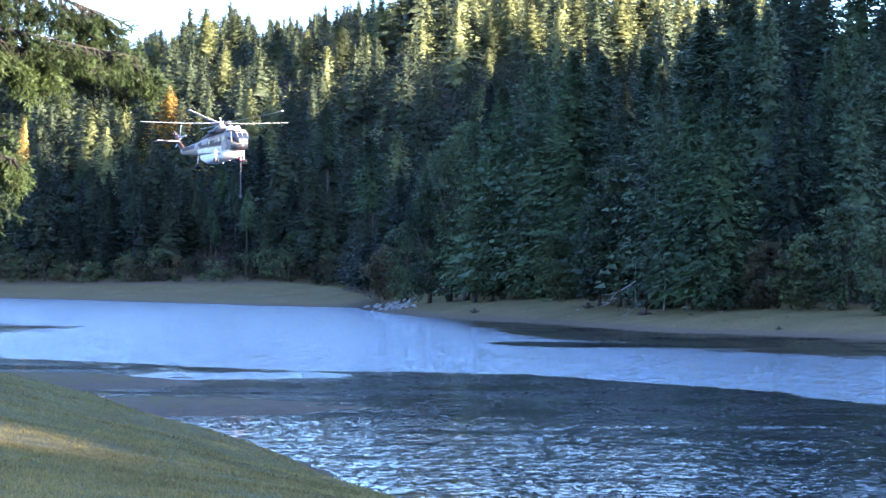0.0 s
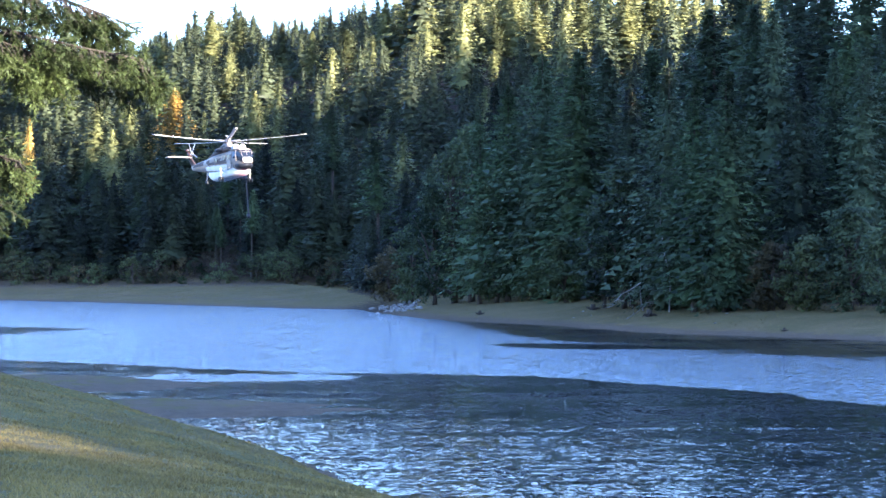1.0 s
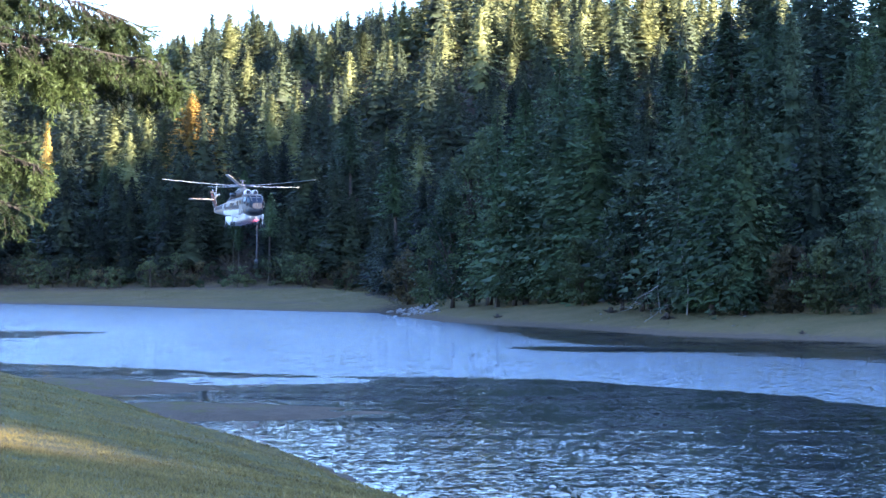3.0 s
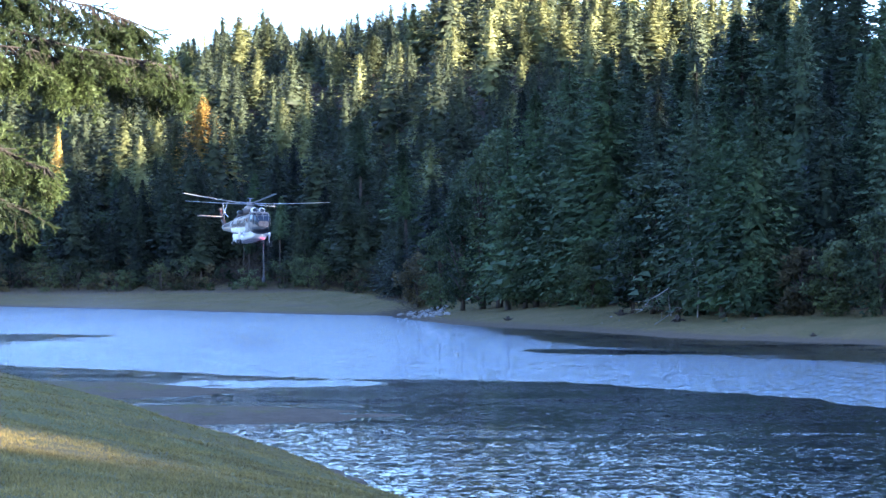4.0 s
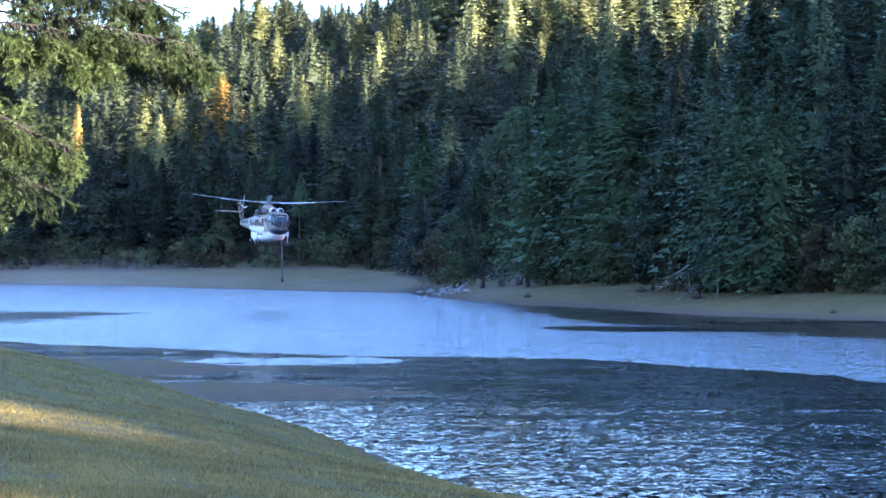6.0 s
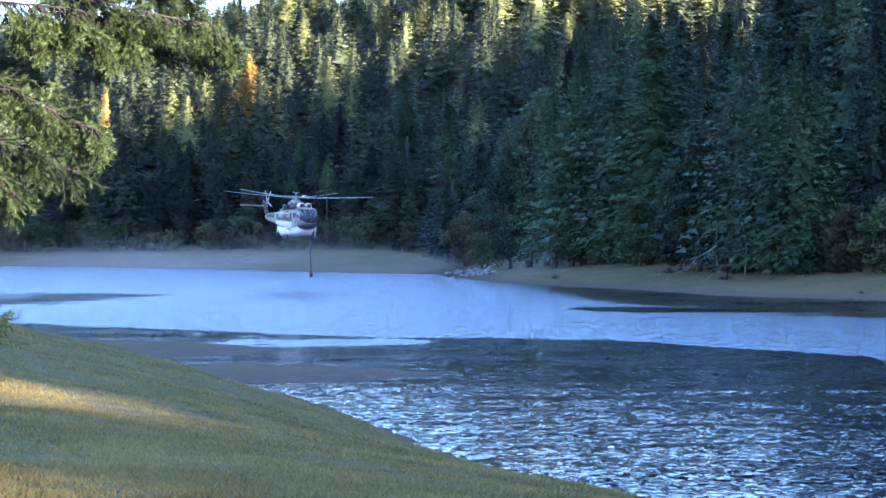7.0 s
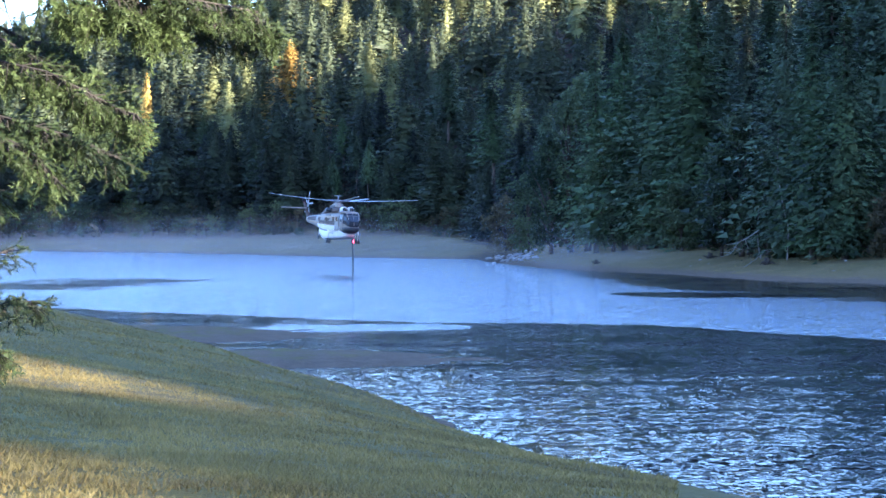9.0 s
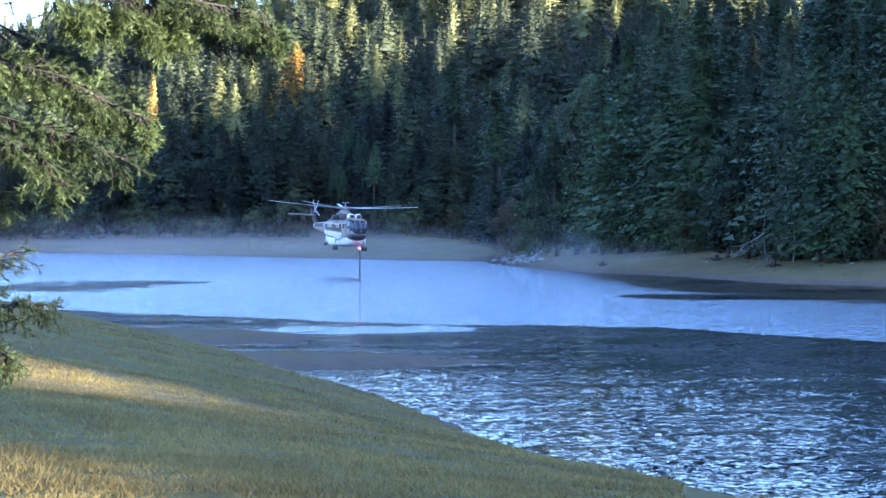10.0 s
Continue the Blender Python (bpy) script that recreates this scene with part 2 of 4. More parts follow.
def loft(bm, stations, sides=24, power=2.4):
    """A hull through stations (x, centre y, centre z, half width, half height[, power])."""
    rings = []
    for s in stations:
        x, yc, zc, hw, hh = s[:5]
        e = 2.0 / (s[5] if len(s) > 5 else power)
        ring = []
        for k in range(sides):
            a = math.tau * k / sides
            c, d = math.cos(a), math.sin(a)
            ring.append(bm.verts.new((x, yc + hw * math.copysign(abs(c) ** e, c), zc + hh * math.copysign(abs(d) ** e, d))))
        rings.append(ring)
    for r, s in zip(rings, rings[1:]):
        for k in range(sides):
            bm.faces.new((r[k], s[k], s[(k + 1) % sides], r[(k + 1) % sides]))
    bm.faces.new(rings[0])
    bm.faces.new(rings[-1][::-1])
    bmesh.ops.recalc_face_normals(bm, faces=bm.faces)
    return bm


def block(bm, lo, hi, bevel=0.0):
    """A box from corner to corner, with its edges rounded."""
    made = bmesh.ops.create_cube(bm, size=1.0, matrix=Matrix.LocRotScale([(a + b) / 2 for a, b in zip(lo, hi)], None, [b - a for a, b in zip(lo, hi)]))
    if bevel:
        edges = list({e for v in made["verts"] for e in v.link_edges})
        bmesh.ops.bevel(bm, geom=edges, offset=bevel, segments=2, affect="EDGES", profile=0.6)
    return bm


# ---- the lie of the land ----
def curve(x, knots):
    return np.interp(x, [k[0] for k in knots], [k[1] for k in knots])


def soft_noise(x, y, scale, seed=0.0):
    """Cheap smooth noise on arrays, about -1 to 1."""
    v = 0
    for i, (a, b, c) in enumerate(((1.0, 0.37, 1.1), (-0.61, 0.83, 2.7), (0.29, -1.07, 4.2), (1.43, 1.19, 0.4), (-1.71, 0.95, 5.1))):
        v = v + np.sin((a * x + b * y) / scale * (1 + 0.13 * i) + c + seed * (1.7 + i)) / (1 + 0.25 * i)
    return v / 2.4


NEAR_SHORE = ((-400, 300), (-100, 70), (0, 32), (20, 20), (35, 10), (53.7, 2), (71, -2.5), (85, -7), (100, -12.2), (115, -18.5), (128, -25),
              (140, -32), (155, -48), (170, -80), (200, -160), (260, -330), (400, -700))
FAR_SHORE = ((-900, 700), (-400, 640), (-160, 560), (-98, 504), (-68, 468), (-40, 423), (-28, 405), (-14, 388), (-9, 384), (-4, 345), (1.2, 312), (8, 293),
             (15, 279), (25, 243), (35, 228), (42, 218), (60, 198), (110, 150), (200, 90), (400, -20), (900, -300))


def shore_gaps(x, y):
    """How far inland a place is of the near bank and of the far shore (negative over water)."""
    near = (curve(y, NEAR_SHORE) - x) * 0.92 + 0.5 * soft_noise(x, y, 3.0)
    far = np.full(np.shape(x), 1e9)
    for (xa, ya), (xb, yb) in zip(FAR_SHORE, FAR_SHORE[1:]):
        run = (xb - xa) ** 2 + (yb - ya) ** 2
        f = np.clip(((x - xa) * (xb - xa) + (y - ya) * (yb - ya)) / run, 0, 1)
        far = np.minimum(far, np.hypot(x - xa - f * (xb - xa), y - ya - f * (yb - ya)))
    far = np.where(y > curve(x, FAR_SHORE), far, -far) + 0.8 * soft_noise(x, y, 9.0, 2.0)
    return near, far


FAR_WOOD = ((-400, 700), (-160, 595), (-98, 550), (-68, 528), (-40, 508), (-14, 486), (0, 478), (60, 478), (200, 500))


def tree_line(x):
    """How far from the far shore the wood begins."""
    return curve(x, ((-300, 45), (-98, 45), (-40, 52), (-20, 42), (-6, 18), (10, 22), (40, 28), (80, 30)))


def land(x, y):
    x, y = np.asarray(x, float), np.asarray(y, float)
    near, far = shore_gaps(x, y)
    bank = np.where(near > 0, 5.2 * (1 - np.exp(-np.maximum(near, 0) * 0.085)), np.maximum(-2.0, near * 0.06))
    bank = bank + 0.02 * soft_noise(x, y, 1.7) * np.clip(near, 0, 1)
    line = tree_line(x)
    beach = np.where(far > 0, np.minimum(far, line) * (curve(x, ((-98, 0.095), (-68, 0.090), (-40, 0.079), (-18, 0.080), (0, 0.15), (40, 0.115)))), np.maximum(-2.0, far * 0.06))
    inland = (x + 9) * 0.956 + (y - 384) * 0.29
    hill = curve(x, ((-100, 0.275), (-40, 0.29), (10, 0.34), (60, 0.36))) * np.maximum(y - curve(x, FAR_WOOD), 0) * np.clip(far / 20, 0, 1)
    hill = hill / (1 + np.maximum(hill - 60, 0) / 160)
    point = 0.34 * np.maximum(inland - 24, 0) * np.clip(far / 20, 0, 1)
    point = point / (1 + np.maximum(point - 32, 0) / 60)
    rise = np.maximum(hill, point) + 2.0 * soft_noise(x, y, 38.0, 1.0) * np.clip((far - line) / 60, 0, 1)
    z = np.maximum(bank, beach + rise)
    for cx, cy, ax, ay, top in ((-24, 130, 12.5, 10.5, 0.32), (-13, 107.2, 11, 6.6, 0.28), (-20.5, 114, 4, 7, 0.22)):
        q = ((x - cx) / ax) ** 2 + ((y - cy) / ay) ** 2 + 0.30 * soft_noise(x, y, 2.2, cx) + 0.22 * soft_noise(x, y, 0.8, cy)
        z = np.maximum(z, top * (1 - q))
    return z


def height(x, y):
    return float(land(x, y))


def axis(knots):
    """Uneven steps: knots of (place, step)."""
    out = []
    for (a, s), (b, _) in zip(knots, knots[1:]):
        n = max(1, round((b - a) / s))
        out += [a + (b - a) * i / n for i in range(n)]
    return np.array(out + [knots[-1][0]])


def sheet(name, xs, ys, zs, material, attributes):
    nx, ny = len(xs), len(ys)
    gx, gy = np.meshgrid(xs, ys)
    verts = np.stack([gx, gy, zs(gx, gy)], axis=-1).reshape(-1, 3)
    i = (np.arange(ny - 1)[:, None] * nx + np.arange(nx - 1)[None]).reshape(-1)
    faces = np.stack([i, i + 1, i + nx + 1, i + nx], axis=-1)
    me = mesh_of(name, verts.tolist(), faces.tolist(), material, True)
    for key, kind, values in attributes(gx.reshape(-1), gy.reshape(-1)):
        layer = me.attributes.new(key, kind, "POINT")
        layer.data.foreach_set("color" if kind == "FLOAT_COLOR" else "value", np.ascontiguousarray(values, np.float32).reshape(-1))
    return tagged(new(name, me), kind="structure")


def ground_cover(x, y):
    near, far = shore_gaps(x, y)
    silt = np.clip(1 - near / 2.0, 0, 1) * np.clip(1.1 - far / 5.5, 0, 1)
    silt = np.maximum(silt, 0.75 * np.exp(-((far - 14) / 2.0) ** 2) * (x < -20))
    silt = silt * (1 - 0.45 * np.clip((land(x, y) - 0.13) / 0.08, 0, 1) * (near < 0) * (far < -40))
    silt = np.maximum(silt, np.exp(-((y - curve(x, FAR_WOOD) + 6) / 8) ** 2) * (x < -18))
    litter = np.where(x > -12, np.clip((far - tree_line(x) + 7) / 6, 0, 1), np.clip((y - curve(x, FAR_WOOD) + 2) / 8, 0, 1))
    rocky = np.exp(-((x + 6) / 7) ** 2 - ((y - 372) / 25) ** 2)
    return [("cover", "FLOAT_COLOR", np.stack([silt, np.maximum(litter, rocky), np.clip(far / 2 + 1, 0, 1), 0 * x + 1], axis=-1))]


def weed_cover(x, y):
    edge = curve(x, ((-60, 190), (-34, 172), (-20, 158), (-6.7, 147), (7.6, 142), (13, 133), (19, 124), (22, 113), (40, 90), (80, 40)))
    w = np.clip((edge - y) / 4 + 0.5, 0, 1)
    w = w * curve(y, ((60, 0.78), (94, 0.80), (102, 0.90), (300, 0.92)))
    strip = np.exp(-((y - (197 - 0.25 * (x - 20))) / 8) ** 2) * np.clip((x - 5) / 6, 0, 1) * 1.3
    # shore: dark reflection of the point's trees, put in as smooth matted water
    shore = np.clip(1 + shore_gaps(x, y)[1] / (26 + 0.9 * np.clip(x - 2, 0, 60)), 0, 1) * np.clip((x - 2) / 12, 0, 1) * 1.7
    left = 0.8 * np.exp(-((x + 48) / 18) ** 2 - ((y - 240) / 34) ** 2)
    open_pool = np.exp(-((y - (139 + 0.0 * x)) / 4.5) ** 2) * np.clip((x + 17) / 2, 0, 1) * np.clip((-3 - x) / 2, 0, 1)
    return [("weed", "FLOAT", np.clip(np.maximum.reduce([w, strip, shore, left]) - 0.9 * open_pool, 0, 1))]


FAR_EDGE = 2600
ground = sheet("ground", axis(((-FAR_EDGE, 200), (-400, 25), (-150, 6), (-60, 2), (-34, 0.8), (12, 2), (70, 5), (150, 25), (500, 200), (FAR_EDGE, 200))),
               axis(((-1200, 100), (-100, 12), (20, 1.5), (60, 0.9), (145, 2.5), (210, 3), (440, 4), (620, 12), (900, 50), (1400, 300), (4000, 300))),
               land, GROUND, ground_cover)
tagged(ground, "grassy lake bank with grey silt and forest floor", "ground")
water = sheet("water", axis(((-900, 60), (-140, 5), (-60, 1.5), (60, 5), (140, 60), (700, 60))), axis(((-300, 30), (30, 1.5), (260, 4), (560, 20), (700, 20))),
              lambda x, y: 0 * x, WATER, weed_cover)
tagged(water, "blue rippled lake water with dark weed near the bank", "lake")


# ---- unseen wooded ridge added across the lake behind, to shade the valley ----
def ridge():
    across = np.array((0.66, 0.75)) / np.hypot(0.66, 0.75)
    along = -np.array(SUN_TO[:2])
    us = np.concatenate([np.arange(-700, -10, 9.0), np.arange(-10, 60, 1.25), np.arange(60, 1500, 8.0)])
    rng = np.random.RandomState(5)
    ragged = np.where((us > -12) & (us < 60), 0.2, np.where((us > 404) & (us < 500), 3.2, 1.0))
    top = curve(us, RIDGE_TOP) + rng.uniform(-4, 4, len(us)) * ragged + np.where((us > 404) & (us < 500), 8, 0)
    verts, faces = [], []
    for depth, share in ((-640, 0.0), (-420, 0.6), (RIDGE_AT - 12, 0.93), (RIDGE_AT, 1.0), (RIDGE_AT + 14, 0.9), (-120, 0.0)):
        for u, h in zip(us, top):
            p = across * u + along * depth
            verts.append((p[0], p[1], h * share - (6 if share == 0 else 0)))
    n = len(us)
    for r in range(5):
        for i in range(n - 1):
            faces.append((r * n + i, r * n + i + 1, (r + 1) * n + i + 1, (r + 1) * n + i))
    tagged(new("backdrop", mesh_of("backdrop", verts, faces, FIR)), "unseen wooded ridge added to shade the valley", "hill", kind="structure")


RIDGE_AT = -260
# dips and peaks set where sun should reach hillside, helicopter and bank
RIDGE_TOP = ((-700, 90), (-80, 78), (-20, 60), (-6, 51.2), (11.5, 53.4), (13.5, 70), (20, 70), (21.8, 55.85), (28, 55.95), (30, 76), (36, 78), (60, 82), (150, 92), (196, 98.5),
             (236, 106), (256, 126), (300, 142), (398, 166), (424, 172), (428, 160), (434, 160), (438, 175), (445, 177), (480, 168), (505, 160), (560, 164), (800, 186), (1500, 170))
ridge()


# ---- trees ----
def rounded(me, normals):
    """Lets a crown of many small sprays take the light as one rounded mass."""
    me.polygons.foreach_set("use_smooth", [True] * len(me.polygons))
    me.normals_split_custom_set_from_vertices(normals)
    return me


def crown_normals(co, faces, seed, lift):
    """Out from the trunk and a little up, with some scatter; the faces are turned to look outwards too."""
    rng = np.random.RandomState(seed)
    out = np.stack([co[:, 0], co[:, 1], np.hypot(co[:, 0], co[:, 1]) * lift + 0.15], -1)
    out /= np.linalg.norm(out, axis=1, keepdims=True)
    a, b, c = (co[faces[:, k]] for k in range(3))
    flat = np.cross(b - a, c - a)
    turn = np.einsum("ij,ij->i", flat, out[faces].mean(1)) < 0
    faces = np.where(turn[:, None], faces[:, ::-1], faces)
    out = out + rng.normal(0, 0.34, out.shape)
    return out / np.linalg.norm(out, axis=1, keepdims=True), faces


def conifer_mesh(seed, tall, wide, clear, detail, material, thin=0.0, taper=1.0):
    """Crown of a fir: whorls of single limbs, each with drooping fronds on both sides, round a ragged dark heart."""
    rng = random.Random(seed)
    verts, faces = [], []
    lean = (rng.uniform(-0.4, 0.4), rng.uniform(-0.4, 0.4))
    side = [rng.uniform(0.72, 1.22) for _ in range(9)]
    step, limbs, pairs, size_up = (0.90, 6, 2, 1.45) if detail < 0.6 else ((0.74, 7, 4, 1.15) if detail < 0.9 else (0.58, 9, 7, 0.95))

    def frond(p, a, length, width, drop):
        """A slender spray from p towards the bearing a, rolled to one side."""
        c, d = math.cos(a), math.sin(a)
        roll = rng.uniform(-1.45, 1.45)
        flat, up = math.cos(roll) * width, math.sin(roll) * width
        i = len(verts)
        verts.extend(((p[0] - d * flat, p[1] + c * flat, p[2] + up), (p[0] + d * flat, p[1] - c * flat, p[2] - up), (p[0] + c * length, p[1] + d * length, p[2] - drop)))
        faces.append((i, i + 1, i + 2))

    z = clear
    while z < tall - 0.4:
        s = (z - clear) / (tall - clear)
        reach = wide * min(1.0, 0.55 + s * 3.0) * (1 - s) ** taper * rng.uniform(0.84, 1.10) + 0.10
        cx, cy = lean[0] * s, lean[1] * s
        spin = rng.uniform(0, 6.28)
        base = len(verts)
        verts.append((cx, cy, z + 0.34 * reach + 0.3))
        heart = 9
        for k in range(heart):
            a = spin + (k + rng.uniform(-0.3, 0.3)) * math.tau / heart
            r = reach * (rng.uniform(0.14, 0.36) if detail > 0.9 else rng.uniform(0.25, 0.52))
            verts.append((cx + math.cos(a) * r, cy + math.sin(a) * r, z - 0.30 * reach * rng.uniform(0.3, 1.5)))
        faces.extend((base, base + 1 + k, base + 1 + (k + 1) % heart) for k in range(heart))
        rise = -0.08 + 0.62 * s
        for k in range(limbs):
            if rng.random() < thin + 0.05:
                continue
            a = spin + 0.4 + (k + rng.uniform(-0.4, 0.4)) * math.tau / limbs
            long = reach * rng.uniform(0.72, 1.14) * side[int(a / math.tau * 9) % 9]
            tilt = rise + rng.uniform(-0.12, 0.12)
            z0 = z + rng.uniform(-0.4, 0.4) * step

            def along(f):
                r = f * long
                loose = 0.09 * r + 0.05
                return (cx + math.cos(a) * r + rng.gauss(0, loose), cy + math.sin(a) * r + rng.gauss(0, loose),
                        z0 + r * tilt - 0.30 * (1 - 0.75 * s) * long * f * f + rng.gauss(0, 0.16) * min(1.0, reach))

            for q in range(pairs):
                f = 0.24 + 0.68 * (q + rng.uniform(0.1, 0.9)) / pairs
                for sign in (-1, 1):
                    length = (0.34 + (0.09 if detail > 0.9 else 0.13) * long * (1.2 - f)) * rng.uniform(0.7, 1.35) * size_up
                    frond(along(f), a + sign * rng.uniform(0.45, 1.1), length, length * rng.uniform(0.20, 0.36), length * rng.uniform(0.1, 0.8) * (1 - 0.7 * s))
            length = (0.34 + 0.10 * long) * rng.uniform(0.8, 1.25) * size_up
            frond(along(0.88), a + rng.uniform(-0.2, 0.2), length, length * rng.uniform(0.26, 0.40), length * (rng.uniform(0.1, 0.6) * (1 - s) - 0.35 * s))
        z += step * rng.uniform(0.75, 1.25) * (1 - 0.35 * s)
    for k in range(3):
        a = k * 2.1 + rng.uniform(0, 1)
        frond((lean[0], lean[1], tall - 1.1 + 0.3 * k), a, 0.35, 0.14, -0.7)
    i = len(verts)
    verts += [(lean[0], lean[1], tall + 0.7), (lean[0] - 0.16, lean[1], tall - 0.9), (lean[0] + 0.16, lean[1] + 0.1, tall - 0.9)]
    faces.append((i, i + 1, i + 2))
    co = np.array(verts, float)
    normals, faces = crown_normals(co, np.array(faces), seed, 0.7)
    return rounded(mesh_of("crown", verts, faces.tolist(), material), normals.tolist())


def trunk_bmesh(tall, radius, bend=0.0, sides=7, lean=0.0):
    bm = bmesh.new()
    return tube(bm, [(bend * math.sin(i * 1.3) + lean * i / 6, bend * math.cos(i * 1.7), tall * i / 6 - 0.6) for i in range(7)],
                [radius * (1.25 if i == 0 else 1 - i / 6.6) for i in range(7)], sides)


def broadleaf_mesh(seed, tall, wide, low, clumps, material, leaf=0.30):
    """Crown of a broadleaf tree: many small leaf clumps round uneven boughs, with gaps."""
    rng = random.Random(seed)
    verts, faces = [], []
    boughs = []
    for _ in range(clumps):
        a, s = rng.uniform(0, 6.28), rng.random() ** 0.8
        zz = low + (tall - low) * s
        r = wide * math.sin(math.pi * (0.12 + 0.84 * s)) ** 0.7 * rng.uniform(0.25, 1.0)
        boughs.append((math.cos(a) * r, math.sin(a) * r, zz, wide * rng.uniform(0.16, 0.34)))
    for bx, by, bz, br in boughs:
        for _ in range(34):
            v = Vector((rng.gauss(0, 1), rng.gauss(0, 1), rng.gauss(0, 1))).normalized() * br * rng.uniform(0.55, 1.1)
            p = Vector((bx, by, bz)) + Vector((v.x, v.y, v.z * 0.7))
            d = Vector((rng.gauss(0, 1), rng.gauss(0, 1), rng.gauss(-0.2, 0.7))).normalized()
            e = d.orthogonal().normalized()
            q = leaf * rng.uniform(0.6, 1.4)
            i = len(verts)
            verts += [p - d * q, p + e * q * 0.55, p + d * q, p - e * q * 0.55 + d.cross(e) * q * 0.2]
            faces += [(i, i + 1, i + 2), (i, i + 2, i + 3)]
    return mesh_of("crown", verts, faces, material), boughs


def broadleaf(name, seed, tall, wide, low, clumps, material, bark, leaf=0.30):
    tree = new(name)
    me, boughs = broadleaf_mesh(seed, tall, wide, low, clumps, material, leaf)
    bm = trunk_bmesh(tall * 0.8, 0.018 * tall + 0.03, 0.12)
    for bx, by, bz, br in boughs[:12]:
        tube(bm, [(0, 0, max(0.2, bz * 0.45)), (bx * 0.5, by * 0.5, bz * 0.78), (bx, by, bz)], [0.012 * tall, 0.008 * tall, 0.02], 5)
    part("trunk", bm, bark, tree)
    part("crown", me, material, tree)
    return tree


def seat(x, distance):
    """The place at a bearing: x is the tangent times 4033, measured from straight ahead."""
    px = x / 4033 * distance
    return px, distance


def top_limit(b):
    """How high (tangent times 4033 over the eye) the wood may reach at a bearing."""
    return curve(b, ((-900, 395), (-520, 418), (-480, 424), (-420, 434), (-390, 470), (-350, 484), (-310, 482), (-270, 452), (-180, 462), (-100, 482),
                     (-40, 500), (0, 560), (200, 640), (900, 700)))


CONIFERS = {}


def conifer_kinds():
    """One of each kind, kept as the patterns that the woods are grown from."""
    for i in range(5):
        CONIFERS["near", i] = conifer_mesh(20 + i, 30, 7.8 + 0.7 * (i % 3), 1.6 + 1.2 * (i % 2), 1.15, FIR, 0.08)
        # number 3 has the sun-lightened needles, the others the shade-darkened ones
        CONIFERS["distant", i] = conifer_mesh(50 + i, 30, 7.8 + 0.7 * (i % 3), 5.0, 0.30, LIT_FIR if i == 3 else SHADE_FIR, 0.03)
        CONIFERS["far", i] = conifer_mesh(40 + i, 30, 7.8 + 0.7 * (i % 3), 3.0 + 3 * (i % 2), 0.75, LIT_FIR if i == 3 else SHADE_FIR, 0.05)
    CONIFERS["tall pine", 0] = conifer_mesh(61, 30, 5.8, 9, 1.0, LIT_FIR, 0.10, 0.75)
    CONIFERS["tall pine", 1] = conifer_mesh(62, 30, 3.4, 16, 1.0, FIR, 0.1)
    CONIFERS["gold", 0] = conifer_mesh(63, 30, 8.2, 4, 1.2, GOLD, 0.05, 0.95)
    trunk = bpy.data.meshes.new("trunk")
    trunk_bmesh(30, 0.36).to_mesh(trunk)
    trunk.materials.append(BARK)
    pale = trunk.copy()
    pale.materials.clear()
    pale.materials.append(GREY_BARK)
    CONIFERS["trunk"], CONIFERS["pale"] = trunk, pale


conifer_kinds()
TAKEN = []


def plant(kind, x, y, tall, label, group, spread=1.0, turn=None, pale=False, name="fir_tree"):
    """A conifer of its own at a place, from the pattern of that kind."""
    tree = new(name)
    s = tall / 30
    tree.matrix_basis = Matrix.Translation((x, y, height(x, y) - 0.1)) @ Matrix.Rotation(turn if turn is not None else random.uniform(0, 6.28), 4, "Z")
    for nm, me in (("trunk", CONIFERS["pale" if pale else "trunk"]), ("crown", CONIFERS[kind])):
        p = part(nm, me, None, tree)
        p.scale = (s * spread, s * spread, s)
    TAKEN.append((x, y))
    return tagged(tree, label, "tree", group)


def landmark(kind, b, up, distance, **more):
    """A conifer whose tip stands at a bearing and a rise over the eye."""
    x, y = seat(b, distance)
    tall = EYE[2] + up / 4033 * distance - height(x, y)
    return plant(kind, x, y, tall, **more)


STARS = []
FAR_LABEL = dict(label="tall dark green fir on the far hillside", group="firs on the far hillside")
SUNLIT = dict(label="tall fir with needles tinted golden green as sunlit", group="sunlit firs on the hillside")
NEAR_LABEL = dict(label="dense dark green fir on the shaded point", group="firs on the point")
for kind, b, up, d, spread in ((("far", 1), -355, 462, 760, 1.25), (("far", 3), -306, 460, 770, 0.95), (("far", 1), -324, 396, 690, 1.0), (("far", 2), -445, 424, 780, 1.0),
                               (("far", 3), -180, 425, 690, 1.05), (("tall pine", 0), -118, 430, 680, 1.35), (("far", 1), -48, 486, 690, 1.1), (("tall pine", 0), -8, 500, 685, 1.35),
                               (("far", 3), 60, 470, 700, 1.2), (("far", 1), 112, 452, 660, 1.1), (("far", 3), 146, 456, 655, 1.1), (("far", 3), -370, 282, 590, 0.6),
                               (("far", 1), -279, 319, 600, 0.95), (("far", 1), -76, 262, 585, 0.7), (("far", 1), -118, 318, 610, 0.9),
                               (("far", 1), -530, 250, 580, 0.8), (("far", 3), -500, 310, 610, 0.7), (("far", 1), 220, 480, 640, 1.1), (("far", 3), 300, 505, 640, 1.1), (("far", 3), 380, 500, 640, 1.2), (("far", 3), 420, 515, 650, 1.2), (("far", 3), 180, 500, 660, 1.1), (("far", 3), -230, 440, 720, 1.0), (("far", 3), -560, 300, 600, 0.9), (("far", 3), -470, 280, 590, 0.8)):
    # far trees here all take pattern 3, its needles lightened for sun
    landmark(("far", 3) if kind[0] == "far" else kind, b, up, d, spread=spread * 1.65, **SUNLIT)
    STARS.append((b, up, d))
STARS += [(-421, 322, 585), (-676, 270, 585)]
